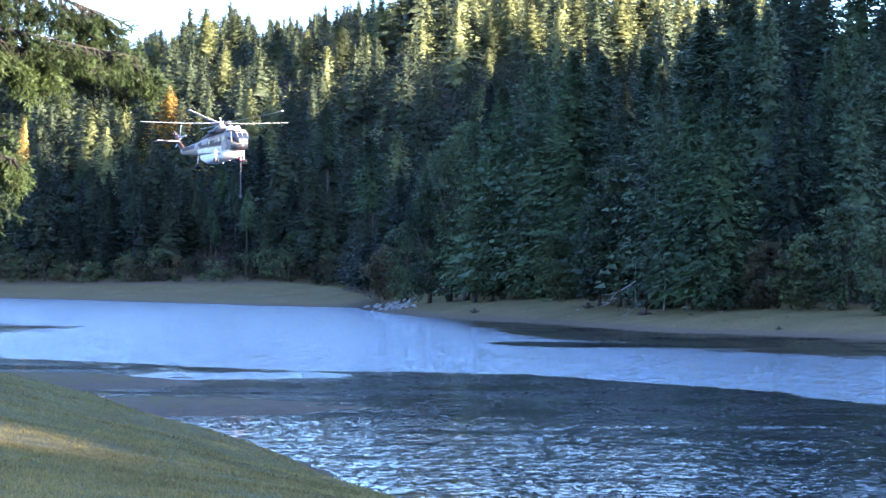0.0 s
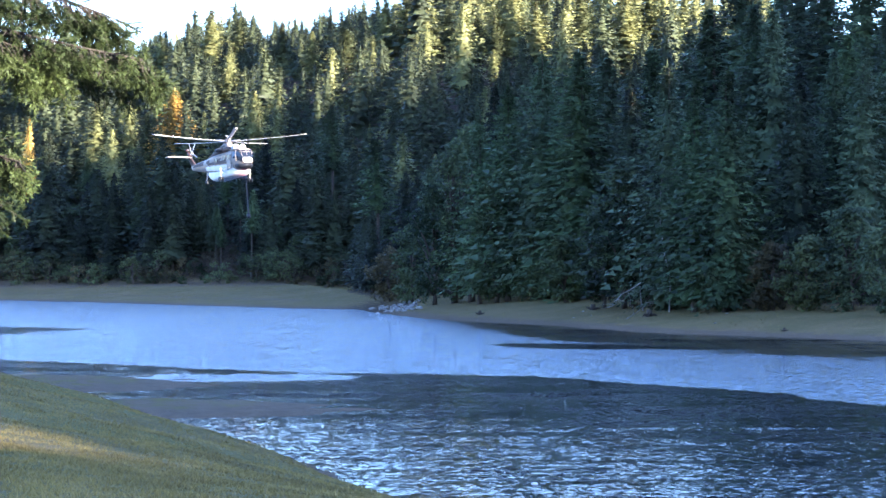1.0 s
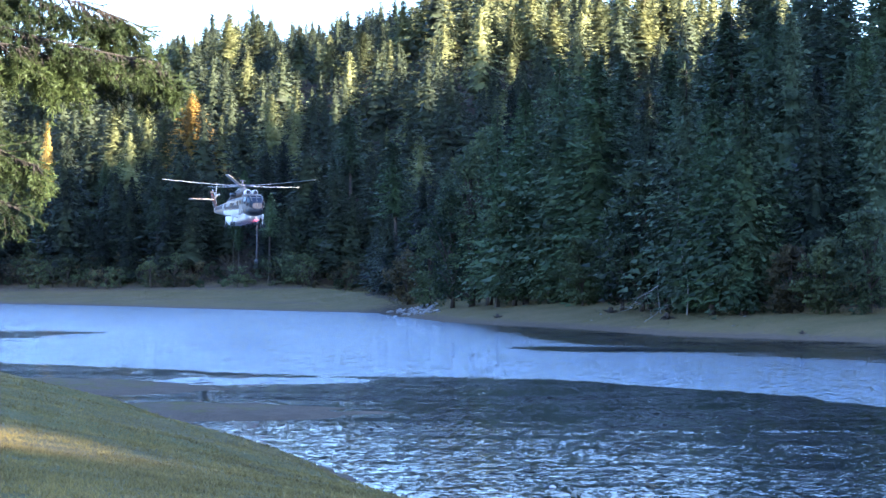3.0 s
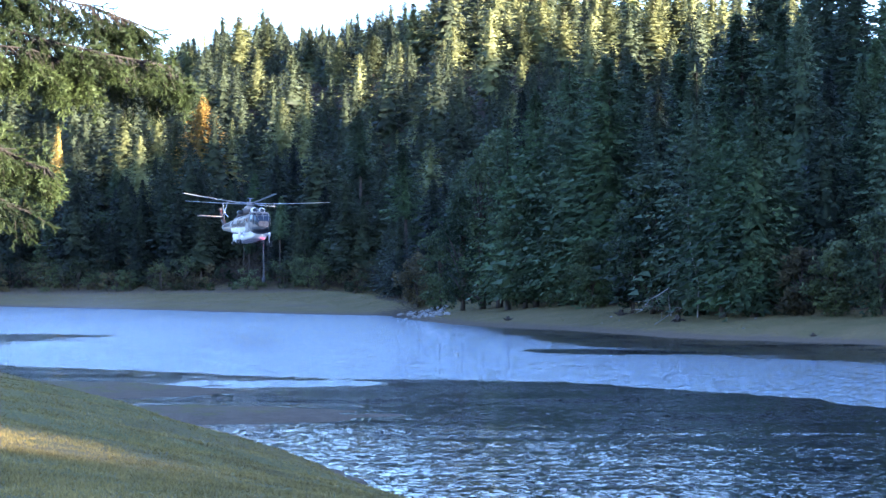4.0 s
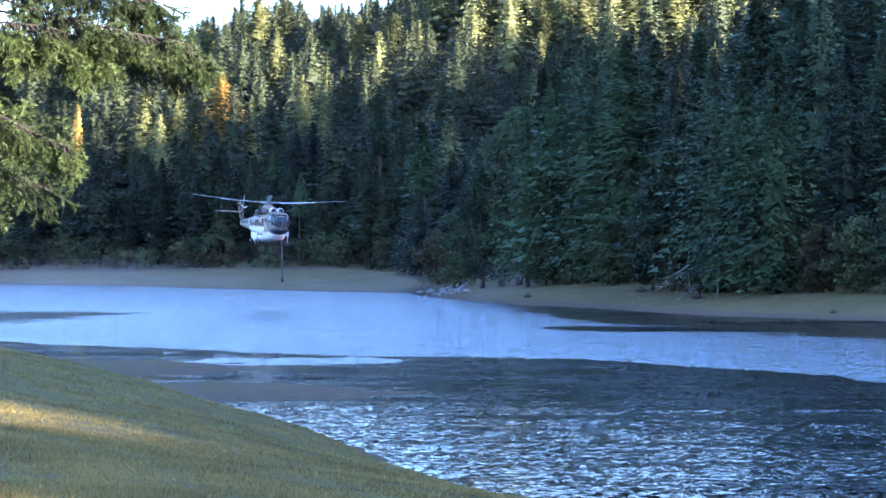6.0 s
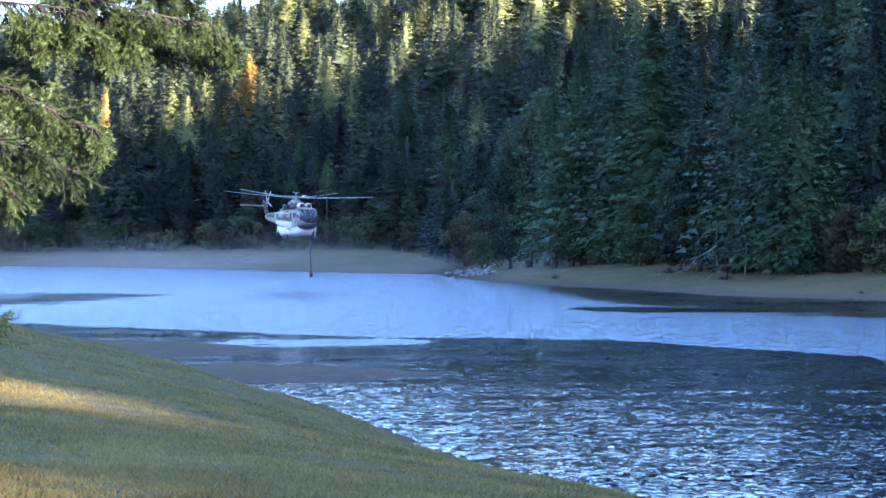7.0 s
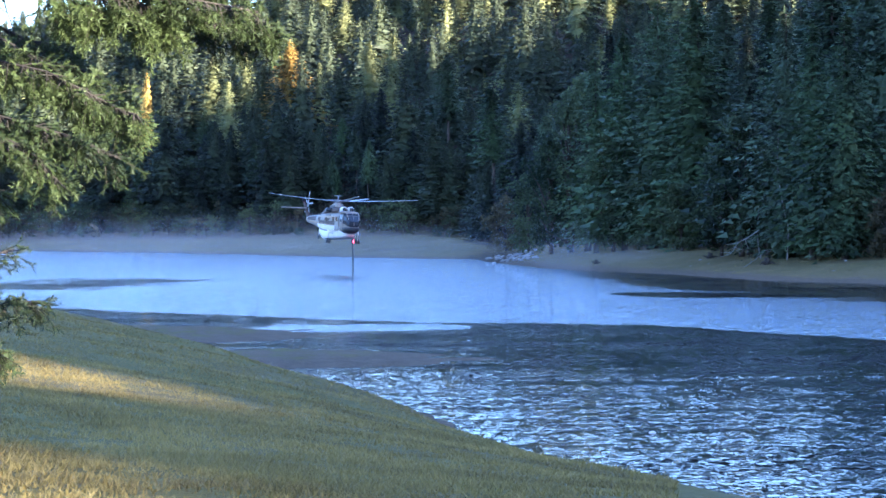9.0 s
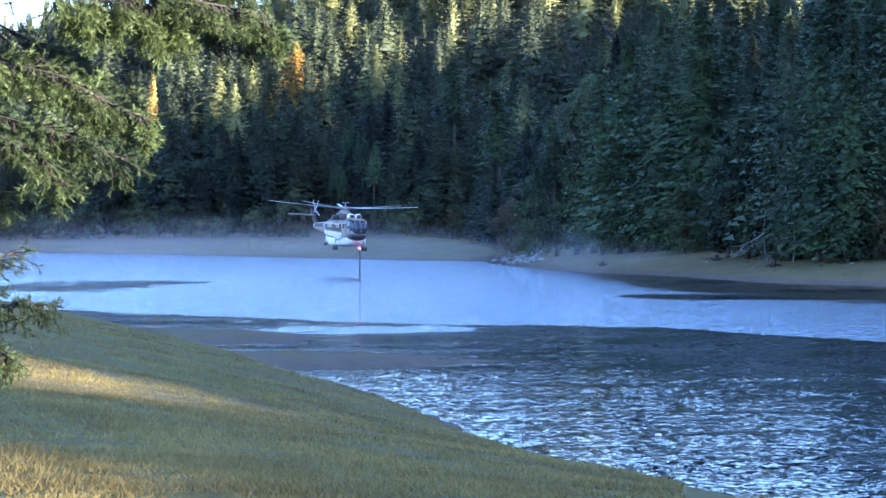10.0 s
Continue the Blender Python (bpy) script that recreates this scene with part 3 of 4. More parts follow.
landmark(("gold", 0), -421, 322, 585, label="fir turned golden yellow among dark green trees", group="yellowing firs", spread=1.35)
landmark(("gold", 0), -676, 270, 585, label="fir turned golden yellow among dark green trees", group="yellowing firs", spread=0.6)
for b, up, d in ((-462, 160, 556), (-316, 168, 552), (-282, 175, 554), (-420, 150, 560), (-245, 165, 556), (-345, 170, 560), (-370, 175, 558), (-300, 190, 566)):
    landmark(("tall pine", 1), b, up, d, pale=True, name="pine_tree", label="slender pine with a bare pale lower trunk", group="pines by the far shore")
for kind, b, up, d, spread in ((("near", 0), 556, 362, 262, 1.1), (("near", 1), 500, 345, 268, 1.0), (("near", 2), 455, 372, 276, 0.95), (("near", 3), 680, 370, 266, 1.0), (("near", 4), 745, 385, 275, 0.8),
                               (("near", 1), 390, 330, 290, 1.0), (("near", 0), 610, 480, 300, 1.0), (("near", 2), 640, 470, 296, 0.9), (("near", 4), 300, 390, 316, 1.3),
                               (("near", 2), 230, 390, 322, 1.0), (("near", 1), 170, 330, 330, 1.0), (("near", 3), 120, 288, 335, 0.95), (("near", 0), 430, 400, 312, 1.25),
                               (("near", 3), 535, 470, 318, 1.25), (("near", 1), 350, 385, 330, 1.35), (("near", 4), 800, 400, 262, 1.0), (("near", 0), 850, 470, 280, 1.0), (("near", 0), 144, 330, 350, 0.8), (("near", 1), 690, 560, 320, 1.3), (("near", 3), 740, 540, 312, 1.3), (("near", 2), 800, 560, 300, 1.3), (("near", 4), 660, 530, 335, 1.3), (("near", 0), 880, 560, 296, 1.3), (("near", 2), 590, 560, 350, 1.3)):
    landmark(kind, b, up, d, spread=spread * 1.12, **NEAR_LABEL)


def woods():
    """The rest of the woods: single trees along the front, the far ranks joined."""
    rng = random.Random(11)
    joined = {}
    spots = []
    for _ in range(30000):
        x, y = rng.uniform(-210, 130), rng.uniform(220, 880)
        b = x / y * 4033
        if not -1010 < b < 930:
            continue
        _, far = shore_gaps(np.array(x), np.array(y))
        back = float(far) - float(tree_line(x)) if x > -10 else (y - float(curve(x, FAR_WOOD))) * 0.6
        if (back < 1 if x > -10 else y < float(curve(x, FAR_WOOD)) + 2) or (b > 620 and y > 620) or (b > 150 and y > 760) or (x > -10 and 480 < y < float(curve(x, FAR_WOOD))):
            continue
        gap = 6.6 if x > -10 and y < 430 else (5.4 if back < 22 else 8.0)
        key = (int(x // 8), int(y // 8))
        if any((x - p) ** 2 + (y - q) ** 2 < gap * gap for i in (-1, 0, 1) for j in (-1, 0, 1) for p, q in joined.get((key[0] + i, key[1] + j), ())):
            continue
        joined.setdefault(key, []).append((x, y))
        if any((x - p) ** 2 + (y - q) ** 2 < 12 for p, q in TAKEN[:50]):
            continue
        spots.append((back, x, y, b))
    spots.sort()
    singles = {"far": 0, "point": 0}
    cache = {}
    for key, me in CONIFERS.items():
        if isinstance(me, bpy.types.Mesh) and isinstance(key, tuple) and key[0] == "distant":
            co = np.empty(len(me.vertices) * 3)
            me.vertices.foreach_get("co", co)
            co, fa = co.reshape(-1, 3), np.array([p.vertices[:] for p in me.polygons])
            cache[key] = (co, fa, crown_normals(co, fa, key[1], 0.7)[0])
    # pine here holds the crowns with needles lightened for sun
    groups = {"fir": ([], [], []), "pine": ([], [], [])}
    for back, x, y, b in spots:
        point = b > -10 and y < 420
        z = height(x, y)
        tall = rng.choice((rng.uniform(11, 21), rng.uniform(16, 31))) * (0.8 if back < 6 else 1.0)
        if point and b < 150:
            tall *= 0.62
        most = EYE[2] + (float(top_limit(b)) - rng.uniform(0, 45)) / 4033 * y - z
        if most < 6:
            continue
        if b > -10 and y < 530:
            most = min(most, EYE[2] + (float(curve(b, ((-10, 180), (40, 240), (100, 310), (230, 385), (480, 405), (550, 560), (930, 720)))) - rng.uniform(0, 40)) / 4033 * y - z)
            if most < 5:
                continue
        for sb, sup, sd in STARS:
            if sd - 130 < y < sd and abs(b - sb) < 20:
                most = min(most, max(rng.uniform(9, 13), EYE[2] + (sup - 75 - rng.uniform(0, 50)) / 4033 * y - z))
        tall = min(tall, most)
        where = "point" if point else "far"
        limit = 84 if point else 120
        spread = rng.uniform(1.1, 1.6) if point else rng.uniform(1.2, 1.75)
        if singles[where] < limit:
            singles[where] += 1
            kind = ("near", rng.randrange(5)) if point else (("tall pine", 1) if rng.random() < 0.25 else ("far", rng.choice((0, 1, 2, 4))))
            plant(kind, x, y, tall, spread=spread, turn=rng.uniform(0, 6.28), **(NEAR_LABEL if point else FAR_LABEL))
        else:
            # the lightened pattern 3 comes more often where sun should fall
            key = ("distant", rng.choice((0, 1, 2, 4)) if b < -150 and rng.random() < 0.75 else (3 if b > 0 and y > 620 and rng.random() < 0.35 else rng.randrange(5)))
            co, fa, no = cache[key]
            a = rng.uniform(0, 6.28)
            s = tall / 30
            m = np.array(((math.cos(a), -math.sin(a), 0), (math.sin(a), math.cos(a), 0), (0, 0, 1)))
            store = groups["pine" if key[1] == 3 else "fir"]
            base = sum(len(v) for v in store[0])
            store[0].append((co * (s * spread, s * spread, s)) @ m.T + (x, y, z))
            store[1].append(fa + base)
            store[2].append(no @ m.T)
    for kind, (vs, fs, ns) in groups.items():
        if vs:
            me = mesh_of("woods", np.concatenate(vs).tolist(), np.concatenate(fs).tolist(), SHADE_FIR if kind == "fir" else LIT_FIR)
            rounded(me, np.concatenate(ns).tolist())
            tagged(new("woods", me), "dense %s woods covering the far hillside" % kind, "woods", kind="stuff")


woods()


# ---- shrubs and broadleaf trees along the far shore ----
def leafy(b, up, d, wide, material, label, group, name="broadleaf_tree", seed=1, low=0.12, clumps=40, leaf=0.30, bark=BARK):
    x, y = seat(b, d)
    z = height(x, y)
    tall = max(1.2, EYE[2] + up / 4033 * d - z)
    tree = broadleaf(name, seed, tall, wide, tall * low, clumps, material, bark, leaf)
    tree.matrix_basis = Matrix.Translation((x, y, z - 0.1))
    return tagged(tree, label, "shrub" if name == "shrub" else "tree", group)


def shore_leaves():
    for i, (b, up, d, wide, mat, n) in enumerate(((-597, 112, 556, 5.4, BROAD, 60), (-535, 38, 552, 4.2, BUSH, 40), (-194, 62, 503, 4.8, BROAD, 60), (-124, 76, 500, 4.8, BROAD, 60), (-84, 50, 492, 4.2, BROAD, 50),
                                                  (-355, 28, 540, 2.6, RUSSET, 26), (-312, 22, 530, 1.8, BUSH, 20), (-700, 60, 560, 4.0, BROAD, 44), (-770, 40, 565, 4.5, BUSH, 40), (-470, 30, 545, 3.0, BUSH, 30),
                                                  (-870, 70, 575, 5.0, BROAD, 44), (-410, 36, 540, 3.0, BUSH, 30), (-640, 20, 553, 2.4, BUSH, 24), (-240, 20, 508, 2.2, RUSSET, 22))):
        leafy(b, up, d, wide, mat, "rounded leafy tree at the edge of the far wood", "leafy trees by the far shore", seed=100 + i, clumps=n)
    for i, (b, up, d, wide, mat, n) in enumerate(((40, 150, 352, 5.0, BROAD, 90), (75, 225, 348, 5.2, BROAD, 110), (105, 260, 345, 4.6, BROAD, 90), (0, 80, 372, 4.2, BROAD, 70), (-40, 40, 392, 3.8, RUSSET, 60), (150, 160, 330, 4.6, BROAD, 90),
                                                  (376, 178, 288, 4.8, BROAD, 110), (340, 120, 292, 3.6, BROAD, 70), (420, 110, 284, 3.4, BROAD, 70), (210, 90, 322, 4.0, BROAD, 70), (480, 70, 280, 3.4, BUSH, 60), (700, 60, 250, 3.4, BUSH, 60),
                                                  (560, 80, 262, 3.4, BROAD, 60), (780, 110, 246, 3.6, BROAD, 70), (640, 50, 256, 3.0, RUSSET, 50), (270, 60, 308, 3.6, BROAD, 60), (850, 90, 236, 3.4, BROAD, 60))):
        leafy(b, up, d, wide, mat, "dense leafy tree on the shaded point", "leafy trees on the point", seed=140 + i, clumps=round(n * 1.3), low=0.05, leaf=0.27)
    rng = random.Random(3)
    for i in range(210):
        x = rng.uniform(-4, 62) if i < 100 else rng.uniform(-135, -10)
        y = float(curve(x, FAR_SHORE))
        if x < -10:
            y = float(curve(x, FAR_WOOD)) + rng.uniform(-5, 6)
        for _ in range(60 if x > -10 else 0):
            y += 1.5
            if float(shore_gaps(np.array(x), np.array(y))[1]) > float(tree_line(x)) - rng.uniform(-3, 2.5):
                break
        tall = rng.uniform(1.2, 3.6) if x > -10 else rng.uniform(1.6, 7.5)
        bush = broadleaf("shrub", 300 + i, tall, tall * rng.uniform(0.5, 0.9), 0.1, 14, rng.choice((BUSH, RUSSET, BROAD)), BARK, 0.2)
        bush.matrix_basis = Matrix.Translation((x, y, height(x, y) - 0.1))
        tagged(bush, "low shrub with dull green and tawny leaves", "shrub", "shrubs along the shore")


shore_leaves()


def dead_wood():
    """Bare pale snags, a toppled crown on the beach, stumps and stones."""
    rng = random.Random(8)

    def branchy(bm, start, way, length, radius, levels):
        pts = [Vector(start)]
        d = Vector(way).normalized()
        for i in range(5):
            d = (d + Vector((rng.gauss(0, 0.13), rng.gauss(0, 0.13), rng.gauss(0, 0.13)))).normalized()
            pts.append(pts[-1] + d * length / 5)
        tube(bm, pts, [radius * (1 - i / 5.6) for i in range(6)], 6)
        if levels:
            for i in range(2, 6):
                for _ in range(2):
                    e = (d + Vector((rng.gauss(0, 0.8), rng.gauss(0, 0.8), rng.gauss(0, 0.6)))).normalized()
                    branchy(bm, pts[i], e, length * 0.42, radius * 0.42, levels - 1)

    for name, b, d, way, length, radius, levels, label in (("snag", 410, 280, (-0.22, 0, 1), 10.5, 0.10, 0, "leaning bare grey dead tree trunk"), ("snag", 456, 272, (0.0, 0, 1), 20, 0.11, 0, "tall thin bare pale trunk among firs"),
                                                           ("fallen_tree", 405, 270, (-0.45, -0.3, -0.5), 5.0, 0.09, 1, "toppled bleached tree crown on the beach"),
                                                           ("fallen_tree", 376, 268, (0.5, -0.3, 0.5), 3.5, 0.06, 1, "bleached dead branches at the wood's edge")):
        x, y = seat(b, d)
        bm = bmesh.new()
        branchy(bm, (0, 0, 4.0 if way[2] < 0 else -0.2), way, length, radius, levels)
        me = bpy.data.meshes.new(name)
        bm.to_mesh(me)
        bm.free()
        me.materials.append(GREY_BARK)
        ob = new(name, me)
        ob.location = (x, y, height(x, y))
        tagged(ob, label, "dead tree")
    for b, d, wide in ((-304, 515, 1.5), (-296, 512, 1.2), (-510, 530, 0.8), (320, 291, 0.9), (420, 268, 1.0), (660, 232, 0.45), (120, 305, 0.7)):
        x, y = seat(b, d)
        bm = bmesh.new()
        tube(bm, [(0, 0, -0.2), (0, 0, 0.25 * wide), (0.1 * wide, 0, 0.8 * wide)], [0.55 * wide, 0.4 * wide, 0.3 * wide], 9)
        for k in range(5):
            a = k * 1.26 + rng.uniform(-0.3, 0.3)
            tube(bm, [(0, 0, 0.2 * wide), (math.cos(a) * wide * 0.7, math.sin(a) * wide * 0.7, 0.25 * wide), (math.cos(a) * wide * 1.1, math.sin(a) * wide * 1.1, rng.uniform(-0.1, 0.5) * wide)], [0.2 * wide, 0.12 * wide, 0.03 * wide], 6)
        me = bpy.data.meshes.new("stump")
        bm.to_mesh(me)
        bm.free()
        me.materials.append(BARK)
        ob = new("stump", me)
        ob.location = (x, y, height(x, y))
        tagged(ob, "dark weathered tree stump with spread roots", "stump", "stumps on the beach")
    stones = []
    for k in range(3):
        bm = bmesh.new()
        bmesh.ops.create_icosphere(bm, subdivisions=2, radius=1.0)
        for v in bm.verts:
            v.co *= 0.75 + 0.5 * noise.noise(v.co * 1.3 + Vector((k * 7, 0, 0)))
            v.co.z *= 0.6
        me = bpy.data.meshes.new("rock")
        bm.to_mesh(me)
        bm.free()
        me.materials.append(ROCK)
        stones.append(me)
    for i in range(70):
        if i < 55:
            b, d = rng.gauss(-22, 24), rng.uniform(345, 382)
        else:
            b, d = rng.uniform(80, 800), rng.uniform(235, 300)
        x, y = seat(b, d)
        z = height(x, y)
        if z < -0.1 or (i >= 55 and z > 3):
            continue
        ob = new("rock", stones[i % 3])
        r = rng.uniform(0.25, 0.75) if i < 55 else rng.uniform(0.1, 0.3)
        ob.matrix_basis = Matrix.LocRotScale((x, y, z + r * 0.1), Euler((rng.uniform(-0.3, 0.3), rng.uniform(-0.3, 0.3), rng.uniform(0, 6))), (r * rng.uniform(0.8, 1.7), r, r))
        tagged(ob, "pale grey angular boulder on the shore", "rock", "boulders on the shore")
    # a drowned twig and a pale float near the bank
    bm = bmesh.new()
    branchy(bm, (0, 0, -0.4), (0.1, 0, 1), 1.1, 0.016, 1)
    branchy(bm, (0.1, 0, 0.05), (-1, 0.2, 0.05), 1.2, 0.016, 1)
    me = bpy.data.meshes.new("drowned_branch")
    bm.to_mesh(me)
    bm.free()
    me.materials.append(BARK)
    x, y = seat(38, 6.5 * 4033 / (738 - 489))
    ob = new("drowned_branch", me)
    ob.location = (x, y, 0)
    tagged(ob, "thin grey branch sticking out of weedy water", "branch")
    bm = bmesh.new()
    bmesh.ops.create_icosphere(bm, subdivisions=3, radius=0.11)
    bmesh.ops.scale(bm, vec=(1, 0.7, 0.55), verts=bm.verts)
    me = bpy.data.meshes.new("float")
    bm.to_mesh(me)
    bm.free()
    me.materials.append(WHITE)
    x, y = seat(218, 6.5 * 4033 / (866 - 489))
    ob = new("float", me)
    ob.location = (x, y, 0.01)
    tagged(ob, "small white float lying on the water", "float")


dead_wood()


# ---- the fir overhead, whose boughs hang into view ----
def near_fir():
    rng = random.Random(21)
    tree = new("fir_tree")
    foot = Vector((-4.7, 10.6, height(-4.7, 10.6)))
    tree.location = foot
    part("trunk", trunk_bmesh(17, 0.30, 0.03, 14), BARK, tree)

    def here(px, py, depth):
        """Bough places: right and down of the sight line at the clip's end, at a depth."""
        return Vector(((px - 947) / 4033 * depth, depth, EYE[2] + (394 - py) / 4033 * depth)) - foot

    boughs = (
        ([(-150, -170), (60, -140), (200, -115), (330, -85), (410, -55)], 10.3, 0.34, 0.8, 60),
        ([(-150, -20), (0, 40), (60, 70), (120, 80)], 10.7, 0.25, 0.5, 30),
        ([(-150, -75), (60, -50), (230, -22), (330, 5), (400, 42), (488, 40)], 10.4, 0.26, 0.75, 52),
        ([(-150, -60), (20, -30), (120, -20), (220, -10), (300, 20)], 10.0, 0.34, 0.95, 44),
        ([(-220, 40), (-40, 95), (90, 125), (160, 160), (210, 190), (255, 203)], 9.8, 0.26, 0.55, 62),
        ([(-220, 20), (-60, 80), (50, 105), (110, 110), (175, 128)], 10.5, 0.24, 0.6, 46),
        ([(-220, 130), (-40, 190), (80, 225), (150, 245), (205, 275)], 9.6, 0.22, 0.55, 54),
        ([(-220, 150), (-60, 215), (30, 250), (70, 275), (90, 300), (110, 320)], 9.4, 0.20, 0.7, 44),
        ([(-220, 260), (-90, 305), (-40, 325), (0, 340)], 9.7, 0.18, 0.6, 26),
        ([(-200, 410), (-70, 445), (-20, 455), (30, 442)], 9.5, 0.15, 0.35, 22),
        ([(-200, 520), (-70, 545), (-20, 548), (30, 532), (70, 538)], 9.3, 0.18, 0.45, 34),
        ([(-200, 570), (-80, 590), (-30, 610), (0, 625), (10, 640)], 9.4, 0.17, 0.5, 28),
        ([(-220, 90), (-80, 170), (20, 205), (90, 225), (140, 235)], 10.2, 0.24, 0.6, 50),
        ([(-150, -130), (100, -70), (250, -25), (360, 0), (470, 22)], 10.1, 0.22, 0.7, 60),
        ([(-150, -40), (0, 60), (90, 110), (150, 150), (190, 175)], 10.0, 0.24, 0.6, 56))
    # unseen boughs added higher up, only to keep the sun off those below
    overhead = ([(-2.6, 9.6, 8.60), (-1.7, 8.8, 8.65), (-0.9, 8.2, 8.50)], [(-2.4, 9.9, 8.30), (-1.6, 9.2, 8.35), (-0.8, 8.7, 8.25)], [(-2.8, 9.3, 9.10), (-2.0, 8.4, 9.15), (-1.2, 7.8, 9.00)],
                [(-2.2, 10.2, 8.50), (-1.3, 9.8, 8.55), (-0.4, 9.4, 8.40)], [(-3.0, 9.0, 8.50), (-2.3, 8.1, 8.55), (-1.6, 7.4, 8.40)])
    ways = [([here(px, py, depth + 0.10 * math.sin(i * 1.9)) for i, (px, py) in enumerate(points)], long, droop, count) for points, depth, long, droop, count in boughs]
    ways += [([Vector(p) - foot for p in points], 0.50, 0.5, 40) for points in overhead]
    for pts, long, droop, count in ways:
        high = pts[-1].x + foot.x > -1.05 or pts[0].z + foot.z > 8.15 or pts[0].y + foot.y < 9.05
        begin = 0.48 if pts[0].z + foot.z > 7.55 else 0.22
        fine_needle, thick_needle, long_needle = (0.007, 0.008, 0.05) if high else (0.0019, 0.0026, 0.026)
        start = Vector((0, 0, pts[0].z - 0.3))
        path = [start] + pts
        bm = bmesh.new()
        n = len(path)
        tube(bm, path, [0.030 if i == 0 else 0.0055 * (1 - i / (n + 0.3)) + 0.002 for i in range(n)], 7)
        verts, faces = [], []

        def needles(a, b, size):
            d = (b - a)
            run = d.length
            d = d.normalized()
            e = d.orthogonal().normalized()
            e.rotate(Matrix.Rotation(rng.uniform(0, 6.28), 3, d))
            for k in range(max(4, int(run / fine_needle))):
                p = a + d * run * (k + rng.random()) / max(4, int(run / fine_needle))
                w = e.copy()
                w.rotate(Matrix.Rotation(rng.uniform(0, 6.28), 3, d))
                q = (w * 0.85 + d * rng.uniform(0.4, 0.9)).normalized() * size * rng.uniform(0.75, 1.15)
                s = d.cross(w) * thick_needle
                i = len(verts)
                verts.extend((p - s, p + s, p + q))
                faces.append((i, i + 1, i + 2))

        def twig(a, way, run, depth_left):
            p = a
            way = way.normalized()
            steps = max(2, int(run / 0.05))
            pts2 = [p]
            for k in range(steps):
                way = (way + Vector((rng.gauss(0, 0.10), rng.gauss(0, 0.10), rng.gauss(-0.05, 0.08) * 1.0))).normalized()
                q = p + way * run / steps
                if not (depth_left and k == 0):
                    needles(p, q, long_needle)
                if depth_left and k >= 1:
                    for sign in (-1, 1):
                        if rng.random() < 0.8:
                            side = way.cross(Vector((rng.gauss(0, 0.3), -1, rng.gauss(0, 0.3)))).normalized() * sign
                            twig(q, way * 0.75 + side * 0.75 + Vector((0, 0, -0.15)), run * rng.uniform(0.22, 0.5) * (1.1 - k / steps), depth_left - 1)
                p = q
                pts2.append(p)
            if depth_left:
                tube(bm, pts2, [0.0032 * (1 - 0.7 * k / len(pts2)) for k in range(len(pts2))], 4, False)

        lengths = [(b - a).length for a, b in zip(pts, pts[1:])]
        for i in range(int(count * (1.5 if high else 2.6))):
            f = (begin + (1 - begin) * rng.random()) * sum(lengths)
            k = 0
            while f > lengths[k] and k < len(lengths) - 1:
                f -= lengths[k]
                k += 1
            p = pts[k].lerp(pts[k + 1], min(1, f / lengths[k]))
            d = (pts[k + 1] - pts[k]).normalized()
            way = d * rng.uniform(0.2, 1.0) + Vector((rng.gauss(0, 0.45), rng.gauss(0, 0.6), rng.gauss(0, 0.4) - droop))
            twig(p, way, long * rng.uniform(0.35, 0.85), 1)
        twig(pts[-1] - (pts[-1] - pts[-2]).normalized() * 0.12, pts[-1] - pts[-2], 0.14, 1)
        bough = part("bough", bm, TWIG, tree)
        part("needles", mesh_of("needles", verts, faces, NEAR_FIR), NEAR_FIR, bough)
    tagged(tree, "fir whose drooping sunlit boughs hang over the bank", "tree")


near_fir()


# ---- grass on the near bank ----
def grass():
    rng = np.random.RandomState(4)
    n = 280000
    d = 13.5 + 136 * rng.random_sample(n) ** 1.9
    b = rng.uniform(-1010, 260, n)
    x, y = b / 4033 * d, d
    near = shore_gaps(x, y)[0]
    keep = near > 0.15 + 0.6 * rng.random_sample(n)
    clump = soft_noise(x, y, 0.35, 3.0) + 0.6 * soft_noise(x, y, 1.3, 5.0)
    keep &= clump + rng.normal(0, 0.5, n) > -0.45
    x, y, d, clump = x[keep], y[keep], d[keep], clump[keep]
    z = land(x, y) - 0.01
    m = len(x)
    tall = rng.uniform(0.025, 0.065, m) * (1 + 0.35 * clump) * np.where(rng.random_sample(m) < 0.05, 2.0, 1.0)
    a = rng.uniform(0, 6.28, m)
    w = 0.006 + 0.00022 * d
    bend = rng.normal(0, 0.6, (m, 2)) * tall[:, None]
    base = np.stack([x, y, z], -1)
    side = np.stack([np.cos(a) * w, np.sin(a) * w, 0 * w], -1)
    tip = base + np.stack([bend[:, 0], bend[:, 1], tall], -1)
    verts = np.stack([base - side, base + side, tip], 1).reshape(-1, 3)
    faces = np.arange(3 * m).reshape(-1, 3)
    tagged(new("grass", mesh_of("grass", verts.tolist(), faces.tolist(), GRASS)), "short dry green grass on the lake bank", "grass", kind="stuff")



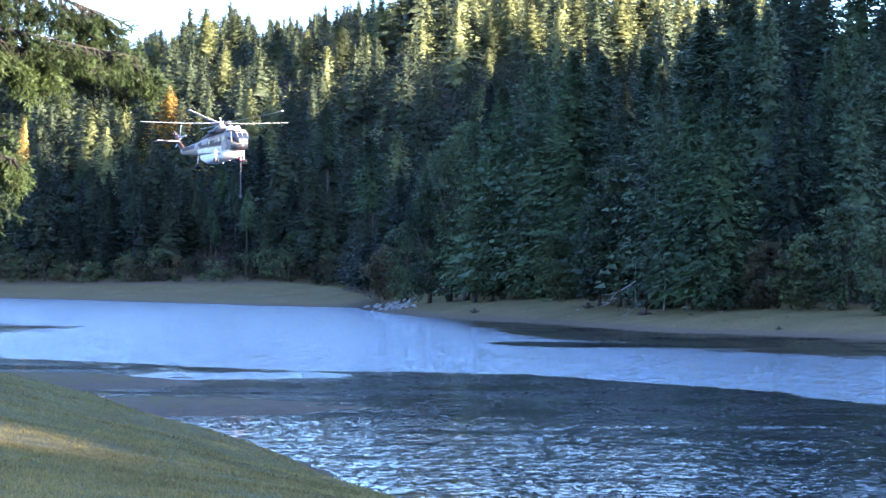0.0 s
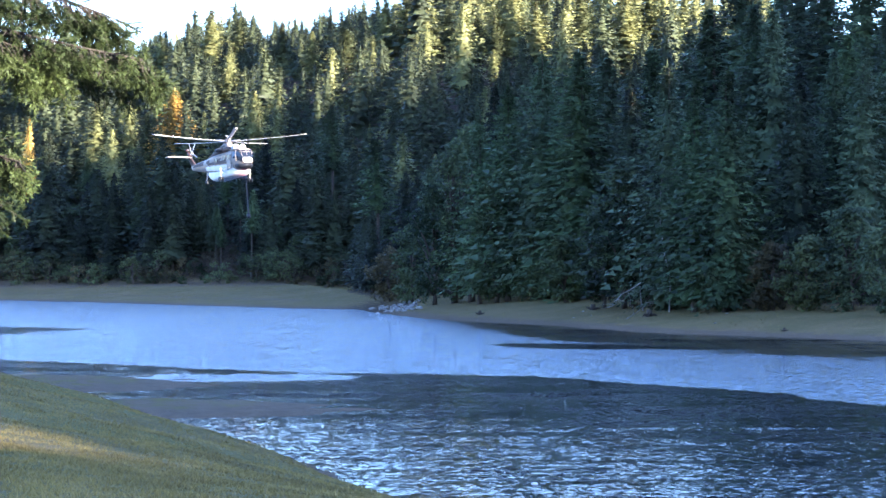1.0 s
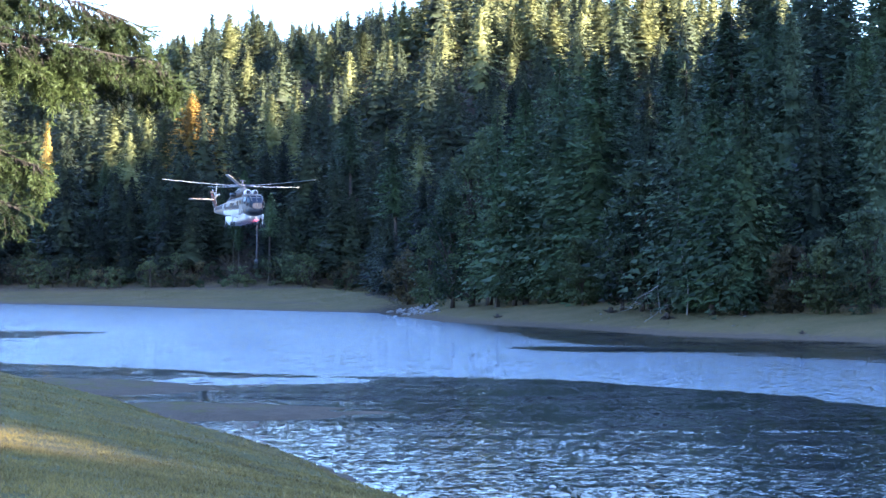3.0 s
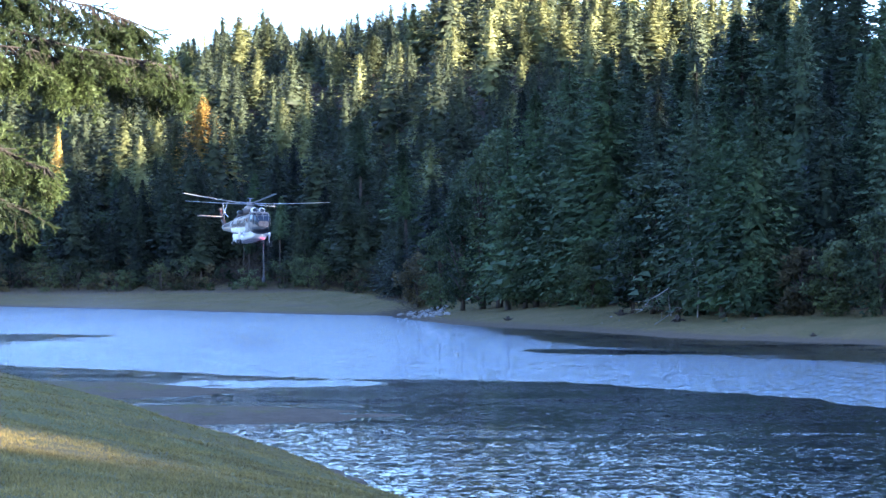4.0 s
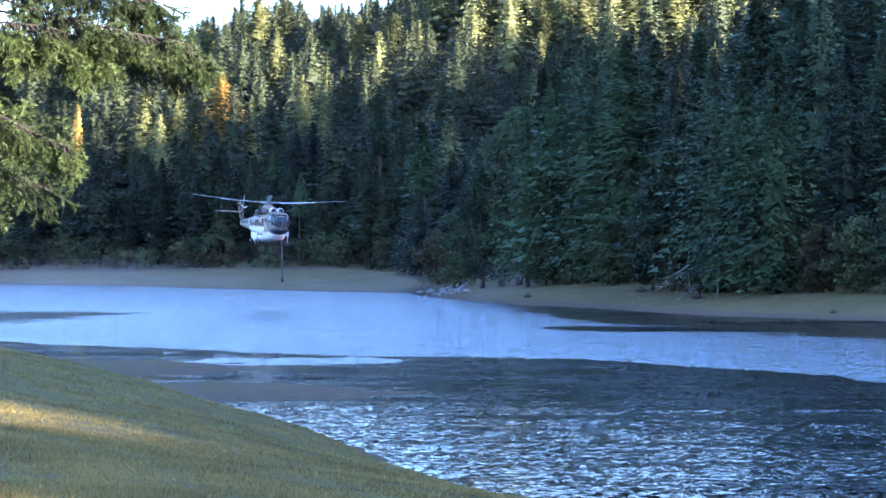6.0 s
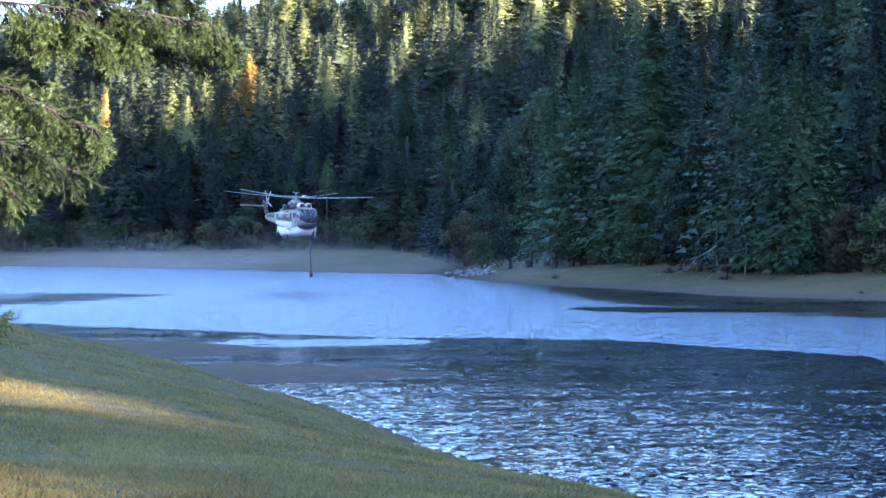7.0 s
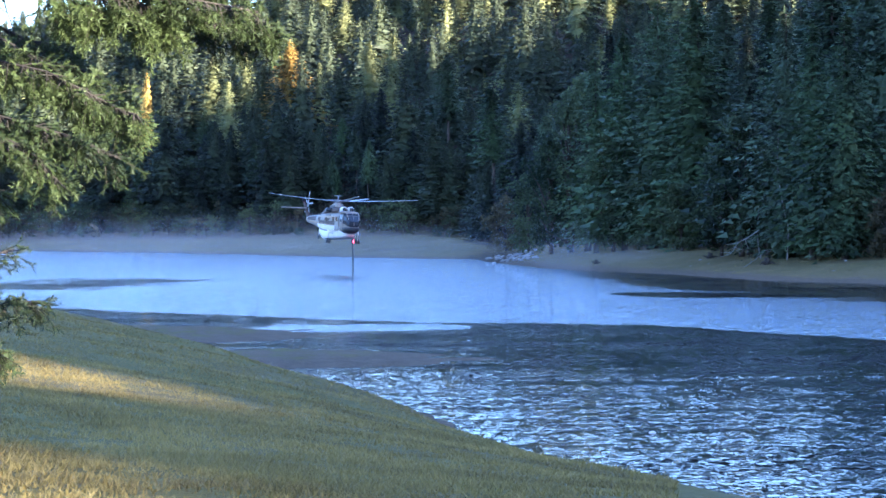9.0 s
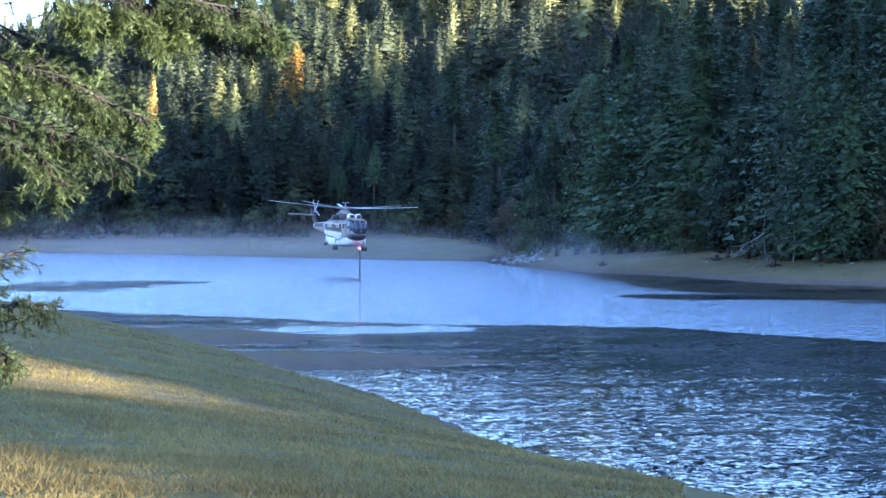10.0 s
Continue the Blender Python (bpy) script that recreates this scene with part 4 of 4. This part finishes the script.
def beach_tufts():
    """Coarse tufts and litter on the far beach."""
    rng = np.random.RandomState(9)
    n = 260000
    x, y = rng.uniform(-130, 66, n), rng.uniform(195, 570, n)
    near, far = shore_gaps(x, y)
    line = np.where(x > -12, tree_line(x), 60)
    keep = (far > 1.5) & (far < line + 4) & (rng.random_sample(n) < 0.25 + far / 30) & (soft_noise(x, y, 3.0, 2.0) > -0.3) & ((x > -12) | (y < curve(x, FAR_WOOD) + 3))
    x, y = x[keep], y[keep]
    m = len(x)
    z = land(x, y) - 0.02
    a, tall = rng.uniform(0, 6.28, m), rng.uniform(0.04, 0.14, m)
    w = rng.uniform(0.03, 0.10, m)
    base = np.stack([x, y, z], -1)
    side = np.stack([np.cos(a) * w, np.sin(a) * w, 0 * w], -1)
    tip = base + np.stack([rng.normal(0, 0.1, m), rng.normal(0, 0.1, m), tall], -1)
    verts = np.stack([base - side, base + side, tip], 1).reshape(-1, 3)
    tagged(new("beach_grass", mesh_of("beach_grass", verts.tolist(), np.arange(3 * m).reshape(-1, 3).tolist(), GRASS)), "coarse low tufts on the far beach", "grass", kind="stuff")


grass()
beach_tufts()


# ---- the helicopter ----
def helicopter():
    craft = new("helicopter")
    craft.scale = (1.05, 1.05, 1.05)
    hull = [(5.25, 0, -3.15, 0.16, 0.22, 2.0), (5.1, 0, -3.1, 0.52, 0.55, 2.0), (4.7, 0, -2.98, 0.86, 0.88, 2.2), (4.1, 0, -2.78, 1.04, 1.14, 2.5), (3.4, 0, -2.66, 1.10, 1.30, 2.8),
            (2.6, 0, -2.64, 1.12, 1.34, 3.0), (-1.6, 0, -2.62, 1.12, 1.30, 3.0), (-3.4, 0, -2.48, 1.04, 1.10, 2.8), (-5.0, 0, -2.32, 0.74, 0.86, 2.5),
            (-6.8, 0, -2.14, 0.50, 0.66, 2.3), (-8.6, 0, -2.02, 0.36, 0.50, 2.2), (-10.0, 0, -1.90, 0.24, 0.36, 2.0)]
    part("fuselage", loft(bmesh.new(), hull, 32), PALE, craft, "greyish white fuselage with brown and tan stripes")
    # stripes lie a finger's width proud of the skin
    order = sorted(hull, key=lambda st: st[0])

    def skin(x, z, sidey):
        yc, zc, hw, hh, pw = (np.interp(x, [st[0] for st in order], [st[k] for st in order]) for k in (1, 2, 3, 4, 5))
        q = min(0.985, abs(z - zc) / hh)
        return sidey * (hw * (1 - q ** pw) ** (1 / pw) + 0.015)

    def stripe(name, ends, material):
        for sidey in (-1, 1):
            bm = bmesh.new()
            rows = []
            (xa, a0, a1), (xb, b0, b1) = ends
            for f in np.linspace(0, 1, 22):
                x, z0, z1 = xa + (xb - xa) * f, a0 + (b0 - a0) * f, a1 + (b1 - a1) * f
                rows.append([bm.verts.new((x, skin(x, z, sidey), z)) for z in (z0, z0 + (z1 - z0) / 3, z0 + (z1 - z0) * 2 / 3, z1)])
            for r, q in zip(rows, rows[1:]):
                for k in range(3):
                    bm.faces.new((r[k], r[k + 1], q[k + 1], q[k]))
            part(name, bm, material, craft)

    stripe("white_panel", ((3.3, -3.92, -3.12), (-4.6, -2.98, -2.46)), WHITE)
    stripe("brown_stripe", ((3.0, -2.94, -2.5), (-3.6, -2.62, -2.2)), BROWN)
    stripe("brown_patch", ((0.3, -2.2, -1.62), (-1.5, -3.0, -1.62)), BROWN)
    stripe("brown_patch", ((-3.0, -2.5, -1.66), (-4.4, -2.1, -1.62)), BROWN)
    stripe("white_stripe", ((2.9, -2.24, -1.86), (-5.2, -1.72, -1.60)), TAN)
    stripe("tan_stripe", ((2.9, -3.08, -2.98), (-8.4, -2.30, -2.10)), TAN)
    stripe("tail_stripe", ((-5.6, -2.2, -1.66), (-9.4, -2.0, -1.66)), BROWN)
    part("nose", loft(bmesh.new(), [(5.30, 0, -3.42, 0.14, 0.12, 2), (5.14, 0, -3.42, 0.54, 0.32, 2), (4.72, 0, -3.42, 0.90, 0.46, 2.2), (4.1, 0, -3.42, 1.07, 0.48, 2.5)], 24), BLACK, craft, "black nose cone")
    glass = part("windscreen", loft(bmesh.new(), [(5.30, 0, -2.86, 0.62, 0.34, 3.5), (4.98, 0, -2.52, 0.88, 0.66, 3.5), (4.50, 0, -2.30, 1.04, 0.80, 3.2), (3.55, 0, -2.24, 1.15, 0.78, 3.0)], 12), GLASS, craft, "dark faceted cockpit glass", smooth=False)
    for y in (-0.70, 0.0, 0.70):
        bm = bmesh.new()
        tube(bm, [(5.33 - abs(y) * 0.10, y * 0.82, -3.02), (5.27 - abs(y) * 0.10, y * 0.86, -2.56), (5.00, y, -1.88), (4.52, y * 1.1, -1.52)], [0.035, 0.035, 0.035, 0.035], 6)
        part("window_post", bm, PALE, glass)
    for sidey in (-1, 1):
        bm = bmesh.new()
        tube(bm, [(4.40, sidey * 1.07, -2.95), (4.35, sidey * 1.08, -2.3), (4.20, sidey * 0.98, -1.62)], [0.06, 0.06, 0.06], 6)
        part("window_post", bm, PALE, glass)
    bm = bmesh.new()
    tube(bm, [(4.9, -0.86, -1.92), (5.02, 0, -1.86), (4.9, 0.86, -1.92)], [0.04, 0.04, 0.04], 6)
    part("window_post", bm, PALE, glass)
    part("cockpit_roof", loft(bmesh.new(), [(4.62, 0, -1.58, 0.62, 0.10, 2.6), (4.2, 0, -1.50, 0.90, 0.14, 2.8), (3.2, 0, -1.42, 0.98, 0.16, 3.0), (2.4, 0, -1.40, 0.9, 0.14, 3.0)], 20), PALE, craft, "greyish white cockpit roof")
    for sidey in (-1, 1):
        for x in (1.4, -1.0):
            part("side_window", block(bmesh.new(), (x - 0.27, sidey * 1.12 - 0.03, -2.45), (x + 0.27, sidey * 1.12 + 0.03, -1.95), 0.02), GLASS, craft, smooth=False)
        door = part("cabin_door", block(bmesh.new(), (2.0, sidey * 1.14 - 0.02, -3.55), (3.2, sidey * 1.14 + 0.02, -1.85), 0.015), PALE, craft, smooth=False)
        part("door_window", block(bmesh.new(), (2.3, sidey * 1.165 - 0.015, -2.5), (2.9, sidey * 1.165 + 0.015, -1.98), 0.01), GLASS, door, smooth=False)
    # engines and gearbox on the roof
    part("engine_deck", loft(bmesh.new(), [(2.9, 0, -1.22, 0.72, 0.22, 3), (2.2, 0, -1.2, 0.92, 0.34, 3), (0.6, 0, -1.14, 0.94, 0.42, 3), (-1.2, 0, -1.15, 0.86, 0.42, 2.8),
                                           (-3.0, 0, -1.28, 0.62, 0.36, 2.4), (-5.0, 0, -1.5, 0.32, 0.26, 2.2)], 24), BROWN, craft, "dark brown engine and gearbox housing")
    part("pylon", loft(bmesh.new(), [(1.1, 0, -0.85, 0.30, 0.22, 2.4), (0.5, 0, -0.62, 0.44, 0.42, 2.4), (-0.5, 0, -0.58, 0.46, 0.46, 2.4), (-1.8, 0, -0.86, 0.38, 0.34, 2.4), (-3.4, 0, -1.22, 0.22, 0.16, 2.2)], 20), PALE, craft, "greyish white rotor pylon fairing")
    for sidey in (-1, 1):
        part("pylon_vent", block(bmesh.new(), (-1.5, sidey * 0.44 - 0.02, -0.92), (0.2, sidey * 0.44 + 0.02, -0.50), 0.015), BLACK, craft, smooth=False)
    for sidey in (-1, 1):
        bm = bmesh.new()
        tube(bm, [(2.6, sidey * 0.44, -1.12), (3.25, sidey * 0.44, -1.12), (3.35, sidey * 0.44, -1.12)], [0.36, 0.36, 0.31], 18)
        intake = part("engine_intake", bm, WHITE, craft, "round white-lipped engine intake")
        bm = bmesh.new()
        tube(bm, [(3.33, sidey * 0.44, -1.12), (3.37, sidey * 0.44, -1.12)], [0.29, 0.26], 18)
        part("intake_mouth", bm, BLACK, intake)
        bm = bmesh.new()
        tube(bm, [(0.2, sidey * 0.85, -1.1), (-0.35, sidey * 1.12, -1.06), (-0.7, sidey * 1.2, -1.06)], [0.24, 0.24, 0.22], 12)
        part("exhaust", bm, BLACK, craft)
    # water tank under the belly, and floats with the wheels
    part("belly_tank", loft(bmesh.new(), [(3.9, 0, -3.95, 0.4, 0.16, 3), (3.3, 0, -3.98, 1.02, 0.50, 4.0), (-2.4, 0, -3.90, 1.06, 0.60, 4.0), (-4.0, 0, -3.5, 0.76, 0.42, 3)], 28), WHITE, craft, "white water tank under the belly")
    for x in (2.4, 0.6, -1.2):
        part("tank_strap", block(bmesh.new(), (x - 0.06, -1.02, -4.54), (x + 0.06, 1.02, -4.50), 0.01), GREY, craft, smooth=False)
    for sidey in (-1, 1):
        bm = bmesh.new()
        tube(bm, [(2.0, sidey * 1.0, -3.5), (1.9, sidey * 1.75, -3.75)], [0.12, 0.10], 8)
        tube(bm, [(1.3, sidey * 1.0, -3.9), (1.8, sidey * 1.75, -3.8)], [0.07, 0.07], 8)
        gear = part("wheel_strut", bm, WHITE, craft)
        bm = bmesh.new()
        tube(bm, [(1.85, sidey * 1.85, -3.45), (1.85, sidey * 1.85, -4.0), (1.85, sidey * 1.85, -4.05), (1.85, sidey * 1.85, -4.72)], [0.13, 0.13, 0.07, 0.06], 8)
        part("leg", bm, WHITE, gear)
        for dy in (-0.17, 0.17):
            bm = bmesh.new()
            y = sidey * 1.85 + dy
            tube(bm, [(1.85, y - 0.1, -4.75), (1.85, y - 0.07, -4.75), (1.85, y + 0.07, -4.75), (1.85, y + 0.1, -4.75)], [0.22, 0.29, 0.29, 0.22], 16)
            part("wheel", bm, RUBBER, gear)
    bm = bmesh.new()
    tube(bm, [(-5.9, 0, -3.0), (-6.2, 0, -4.05)], [0.08, 0.06], 8)
    strut = part("tail_strut", bm, WHITE, craft)
    bm = bmesh.new()
    tube(bm, [(-6.22, -0.12, -4.15), (-6.22, -0.08, -4.15), (-6.22, 0.08, -4.15), (-6.22, 0.12, -4.15)], [0.15, 0.22, 0.22, 0.15], 14)
    part("wheel", bm, RUBBER, strut)
    # tail
    bm = bmesh.new()
    rings = [(-8.9, -2.0, 1.4, 0.26), (-9.9, -1.4, 1.15, 0.20), (-10.7, -0.6, 0.85, 0.15), (-11.15, 0.0, 0.6, 0.12), (-11.3, 0.25, 0.3, 0.06)]
    last = None
    for x, z, chord, thick in rings:
        ring = [bm.verts.new((x + math.cos(a) * chord * 0.5 - math.sin(a) * 0 - 0.15, math.sin(a) * thick, z)) for a in [k * math.tau / 14 for k in range(14)]]
        if last:
            for k in range(14):
                bm.faces.new((last[k], last[(k + 1) % 14], ring[(k + 1) % 14], ring[k]))
        last = ring
    bm.faces.new(last)
    bmesh.ops.recalc_face_normals(bm, faces=bm.faces)
    part("tail_fin", bm, BROWN, craft, "brown swept tail fin")
    part("stabilizer", block(bmesh.new(), (-11.25, -3.1, -0.62), (-10.35, -0.1, -0.50), 0.05), PALE, craft, "pale one-sided tailplane", smooth=False)
    tail_rotor = new("tail_rotor", mesh_of("tail_rotor", *disc_hub(0.18, 0.22), GREY))
    tail_rotor.parent = craft
    for k in range(5):
        bm = bmesh.new()
        blade_shape(bm, 0.15, 1.6, 0.19, 0.02, 10, "y")
        bmesh.ops.rotate(bm, verts=bm.verts, cent=(0, 0, 0), matrix=Matrix.Rotation(k * math.tau / 5, 3, "Y"))
        part("tail_blade", bm, BLADE, tail_rotor)
    # main rotor
    rotor = new("main_rotor", mesh_of("main_rotor", *disc_hub(0.45, 0.34, "z"), GREY))
    rotor.parent = craft
    bm = bmesh.new()
    tube(bm, [(0, 0, 0.1), (0, 0, 0.62)], [0.09, 0.07], 8)
    tube(bm, [(-0.45, 0, 0.62), (0.45, 0, 0.62)], [0.05, 0.05], 6)
    part("hub_cap", bm, GREY, rotor)
    for k in range(5):
        bm = bmesh.new()
        tube(bm, [(0.3, 0, 0.0), (1.5, 0, 0.05)], [0.13, 0.09], 8)
        tube(bm, [(0.5, 0.28, -0.1), (1.2, 0.2, 0.0)], [0.05, 0.04], 6)
        bmesh.ops.rotate(bm, verts=bm.verts, cent=(0, 0, 0), matrix=Matrix.Rotation(k * math.tau / 5, 3, "Z"))
        grip = part("blade_grip", bm, GREY, rotor)
        bm = bmesh.new()
        blade_shape(bm, 1.3, 9.45, 0.46, 0.055, 24, "z", cone=0.055)
        bmesh.ops.rotate(bm, verts=bm.verts, cent=(0, 0, 0), matrix=Matrix.Rotation(k * math.tau / 5, 3, "Z"))
        part("blade", bm, BLADE, grip, "long pale rotor blade")
    bm = bmesh.new()
    tube(bm, [(0, 0, -0.9), (0, 0, -0.3), (0, 0, 0.0)], [0.5, 0.28, 0.2], 14)
    part("mast", bm, GREY, craft)
    # turning beacons: a red lens with a black shield behind it
    beacons = []
    for name, place in (("tail_beacon", (-11.3, 0, 0.42)), ("belly_beacon", (3.6, 0.55, -4.78))):
        bm = bmesh.new()
        tube(bm, [(0.04, 0, 0), (0.09, 0, 0), (0.11, 0, 0)], [0.12, 0.12, 0.07], 14)
        beacon = part(name, bm, RED_GLOW, craft)
        bm = loft(bmesh.new(), [(-0.16, 0, 0, 0.10, 0.12), (-0.05, 0, 0, 0.16, 0.18), (0.035, 0, 0, 0.16, 0.18)], 16)
        block(bm, (-0.02, -0.19, -0.16), (0.34, -0.15, 0.16))
        block(bm, (-0.02, 0.15, -0.16), (0.34, 0.19, 0.16))
        part("shield", bm, BLACK, beacon)
        beacons.append((beacon, place))
    # snorkel hose on its own pivot
    hose = new("hose", hose_mesh())
    hose.parent = craft
    bm = bmesh.new()
    tube(bm, [(0, 0, -4.25), (0, 0, -4.35), (0, 0, -4.7), (0, 0, -4.8)], [0.12, 0.22, 0.22, 0.14], 12)
    part("strainer", bm, BLACK, hose)
    bm = bmesh.new()
    tube(bm, [(3.1, 0.75, -4.2), (3.1, 0.75, -4.72)], [0.16, 0.14], 10)
    part("hose_coupling", bm, GREY, craft)
    tagged(craft, "white and brown firefighting helicopter with a dangling water hose", "helicopter")
    return craft, rotor, tail_rotor, hose, beacons


def disc_hub(radius, thick, axis_name="y", sides=16):
    verts, faces = [], []
    for h in (-thick / 2, thick / 2):
        for k in range(sides):
            a = k * math.tau / sides
            c, s = math.cos(a) * radius, math.sin(a) * radius
            verts.append((c, s, h) if axis_name == "z" else (c, h, s))
    faces = [tuple(range(sides))[::-1], tuple(range(sides, 2 * sides))] + [(k, (k + 1) % sides, sides + (k + 1) % sides, sides + k) for k in range(sides)]
    return verts, faces


def blade_shape(bm, start, end, chord, thick, steps, axis_name, cone=0.0):
    """A twisted aerofoil blade along x; it cones upwards a little more towards the tip."""
    last = None
    for i in range(steps + 1):
        f = i / steps
        x = start + (end - start) * f
        lift = cone * x * (0.55 + 0.45 * f)
        twist = radians(8 - 8 * f)
        ring = []
        for u, v in ((-0.25, 0.0), (-0.1, 0.5), (0.2, 0.45), (0.75, 0.0), (0.2, -0.4), (-0.1, -0.45)):
            a, b = u * chord, v * thick
            a, b = a * math.cos(twist) + b * math.sin(twist), b * math.cos(twist) - a * math.sin(twist)
            ring.append(bm.verts.new((x, -a, lift + b) if axis_name == "z" else (x, b, a)))
        if last:
            for k in range(6):
                bm.faces.new((last[k], last[(k + 1) % 6], ring[(k + 1) % 6], ring[k]))
        else:
            bm.faces.new(ring)
        last = ring
    bm.faces.new(last)
    bmesh.ops.recalc_face_normals(bm, faces=bm.faces)


def hose_mesh():
    bm = bmesh.new()
    n = 40
    tube(bm, [(0, 0, -4.3 * i / n) for i in range(n + 1)], [0.105 if i % 2 else 0.085 for i in range(n + 1)], 10)
    me = bpy.data.meshes.new("hose")
    bm.to_mesh(me)
    bm.free()
    me.materials.append(RUBBER)
    return me


CRAFT, ROTOR, TAIL_ROTOR, HOSE, BEACONS = helicopter()


# ---- spray that the rotor blows up from the lake ----
def spray_material():
    n = Nodes("thin water spray")
    c = n.add("TexCoord").outputs["Object"]
    length = n.add("VectorMath")
    length.operation = "LENGTH"
    n.put(c, length, 0)
    soft = n.math("POWER", n.range(length.outputs["Value"], 1.0, 0.0), 1.6)
    cloud = n.range(n.noise(c, 1.5, 4.0, 0.55, 0.4), 0.25, 0.75)
    n.set(color=(0.85, 0.87, 0.9), rough=1.0, spec=0.0, alpha=n.math("MULTIPLY", n.math("MULTIPLY", soft, cloud), 0.30))
    return n.m


def spray():
    mist = spray_material()
    rng = random.Random(14)
    verts, faces = [(0, 0.35, 0)], []
    for i in range(1, 7):
        for k in range(24):
            r, a = i / 6, k * math.tau / 24
            verts.append((r * math.cos(a), 0.35 * (1 - r * r) - 0.1 * math.cos(3 * a) * r, r * math.sin(a)))
    faces += [(0, 1 + k, 1 + (k + 1) % 24) for k in range(24)]
    for i in range(5):
        for k in range(24):
            p, q = 1 + i * 24 + k, 1 + i * 24 + (k + 1) % 24
            faces.append((p, p + 24, q + 24, q))
    me = mesh_of("spray", verts, faces, mist, True)
    puffs = []
    for b, d, begins, wide, tall, drift in ((-610, 470, 3.4, 24, 6, -1.2), (-760, 440, 4.0, 26, 5, -1.2), (-440, 420, 4.6, 24, 4.5, -0.5), (-150, 372, 5.2, 22, 4.5, 0.6),
                                            (70, 312, 4.8, 7, 4.5, 0.5), (140, 296, 7.0, 14, 3.5, 0.8), (-10, 372, 7.4, 7, 12, 0.3), (-330, 450, 6.2, 26, 8, -0.3), (-560, 460, 6.4, 28, 8, -0.6),
                                            (-250, 400, 6.8, 24, 5, 0.2), (-820, 480, 6.6, 26, 8, -0.4), (60, 330, 8.0, 10, 6, 0.4)):
        ob = new("spray", me)
        ob.scale = (wide, 4.0, tall)
        x, y = seat(b, d)
        tagged(ob, "thin pale cloud of spray blown off the water", "spray", "clouds of spray")
        ob.visible_shadow = False
        puffs.append((ob, (x, y, 1.0 + tall * 0.15), begins, drift))
    return puffs


PUFFS = spray()


# ---- what moves ----
# seconds, hub x, hub y, hub z, nose up, lean, heading off the line to the eye
FLIGHT = (
    (0, -23.08, 282, 24.47, 6, 0, 33),
    (0.5, -23, 282, 23.60, 5.5, 0, 31.5),
    (1, -22.85, 282, 22.48, 5, 0, 29.5),
    (1.5, -22.88, 282, 21.21, 4.5, 0, 27.5),
    (2, -23.02, 282, 19.92, 4, -0.3, 25.5),
    (2.5, -23.03, 282, 18.57, 4, -0.8, 24.5),
    (4, -23.5, 282, 15.56, 4, -2.7, 23),
    (4.5, -23.56, 282, 14.82, 4, -2.7, 23),
    (5, -23.64, 282, 14.16, 3, -2.7, 23),
    (5.5, -23.65, 282, 13.60, 2, -2.7, 23),
    (7, -23.64, 282, 11.25, 1.5, -2.7, 25),
    (7.5, -23.56, 282, 10.49, 1, -2.7, 26),
    (8, -23.59, 282, 9.82, 1, -2.7, 26),
    (8.5, -23.56, 282, 9.39, 1, -2.7, 26),
    (9, -23.51, 282, 9.01, 1, -2.7, 26),
    (9.5, -23.46, 282, 8.63, 1, -2.7, 26),
    (10, -23.4, 282, 8.40, 1, -2.7, 26)
)


def motions():
    rows = []
    for t, x, y, z, up, lean, off in FLIGHT:
        turn = Matrix.Rotation(radians(off - 90), 4, "Z") @ Matrix.Rotation(radians(-up), 4, "Y") @ Matrix.Rotation(radians(lean), 4, "X")
        rows.append((t, Matrix.Translation((x, y, z)) @ turn))
    walk(CRAFT, rows)
    times, turns = [r[0] for r in FLIGHT], [r[6] for r in FLIGHT]
    walk(ROTOR, [(i / 30, pose(0, 0, 0, 0, 2, 0) @ pose(0, 0, 0, 0, 0, 41.733 * (i - 270) + 91 - np.interp(i / 30, times, turns))) for i in range(301)])
    walk(TAIL_ROTOR, [(i / 30, pose(-11.2, 0.42, -0.02, 0, 32.0 * i, 0)) for i in range(301)])
    walk(HOSE, [(t, pose(3.1, 0.75, -4.6, rx, ry, 0)) for t, rx, ry in ((0, 0, 6), (0.5, 5, 5), (1, 5, 5), (1.5, 3, 4), (2, 1, 4), (2.5, 0, 4), (3.2, 1, 4), (4, 3, 4), (5, 3, 3), (5.5, 3, 2), (7, 4, 1),
                                                                       (7.5, 4, 1), (8, 3, 1), (9, 3, 1), (10, 3, 1))])
    for (beacon, place), start, beat in zip(BEACONS, (0.15, 4.5), (1.015, 1.1)):
        walk(beacon, [(t, pose(*place, 0, 0, -20 + 360 * (t - start) / beat)) for t in np.arange(0, 10.01, 0.2)])
    for puff, (x, y, z), begins, drift in PUFFS:
        walk(puff, [(0, pose(x, y, -14)), (begins, pose(x, y, -14)), (begins + 0.8, pose(x + 0.4 * drift, y, z * 0.6)), (10.2, pose(x + drift * (10.2 - begins) * 0.5, y + 1, z))])


motions()
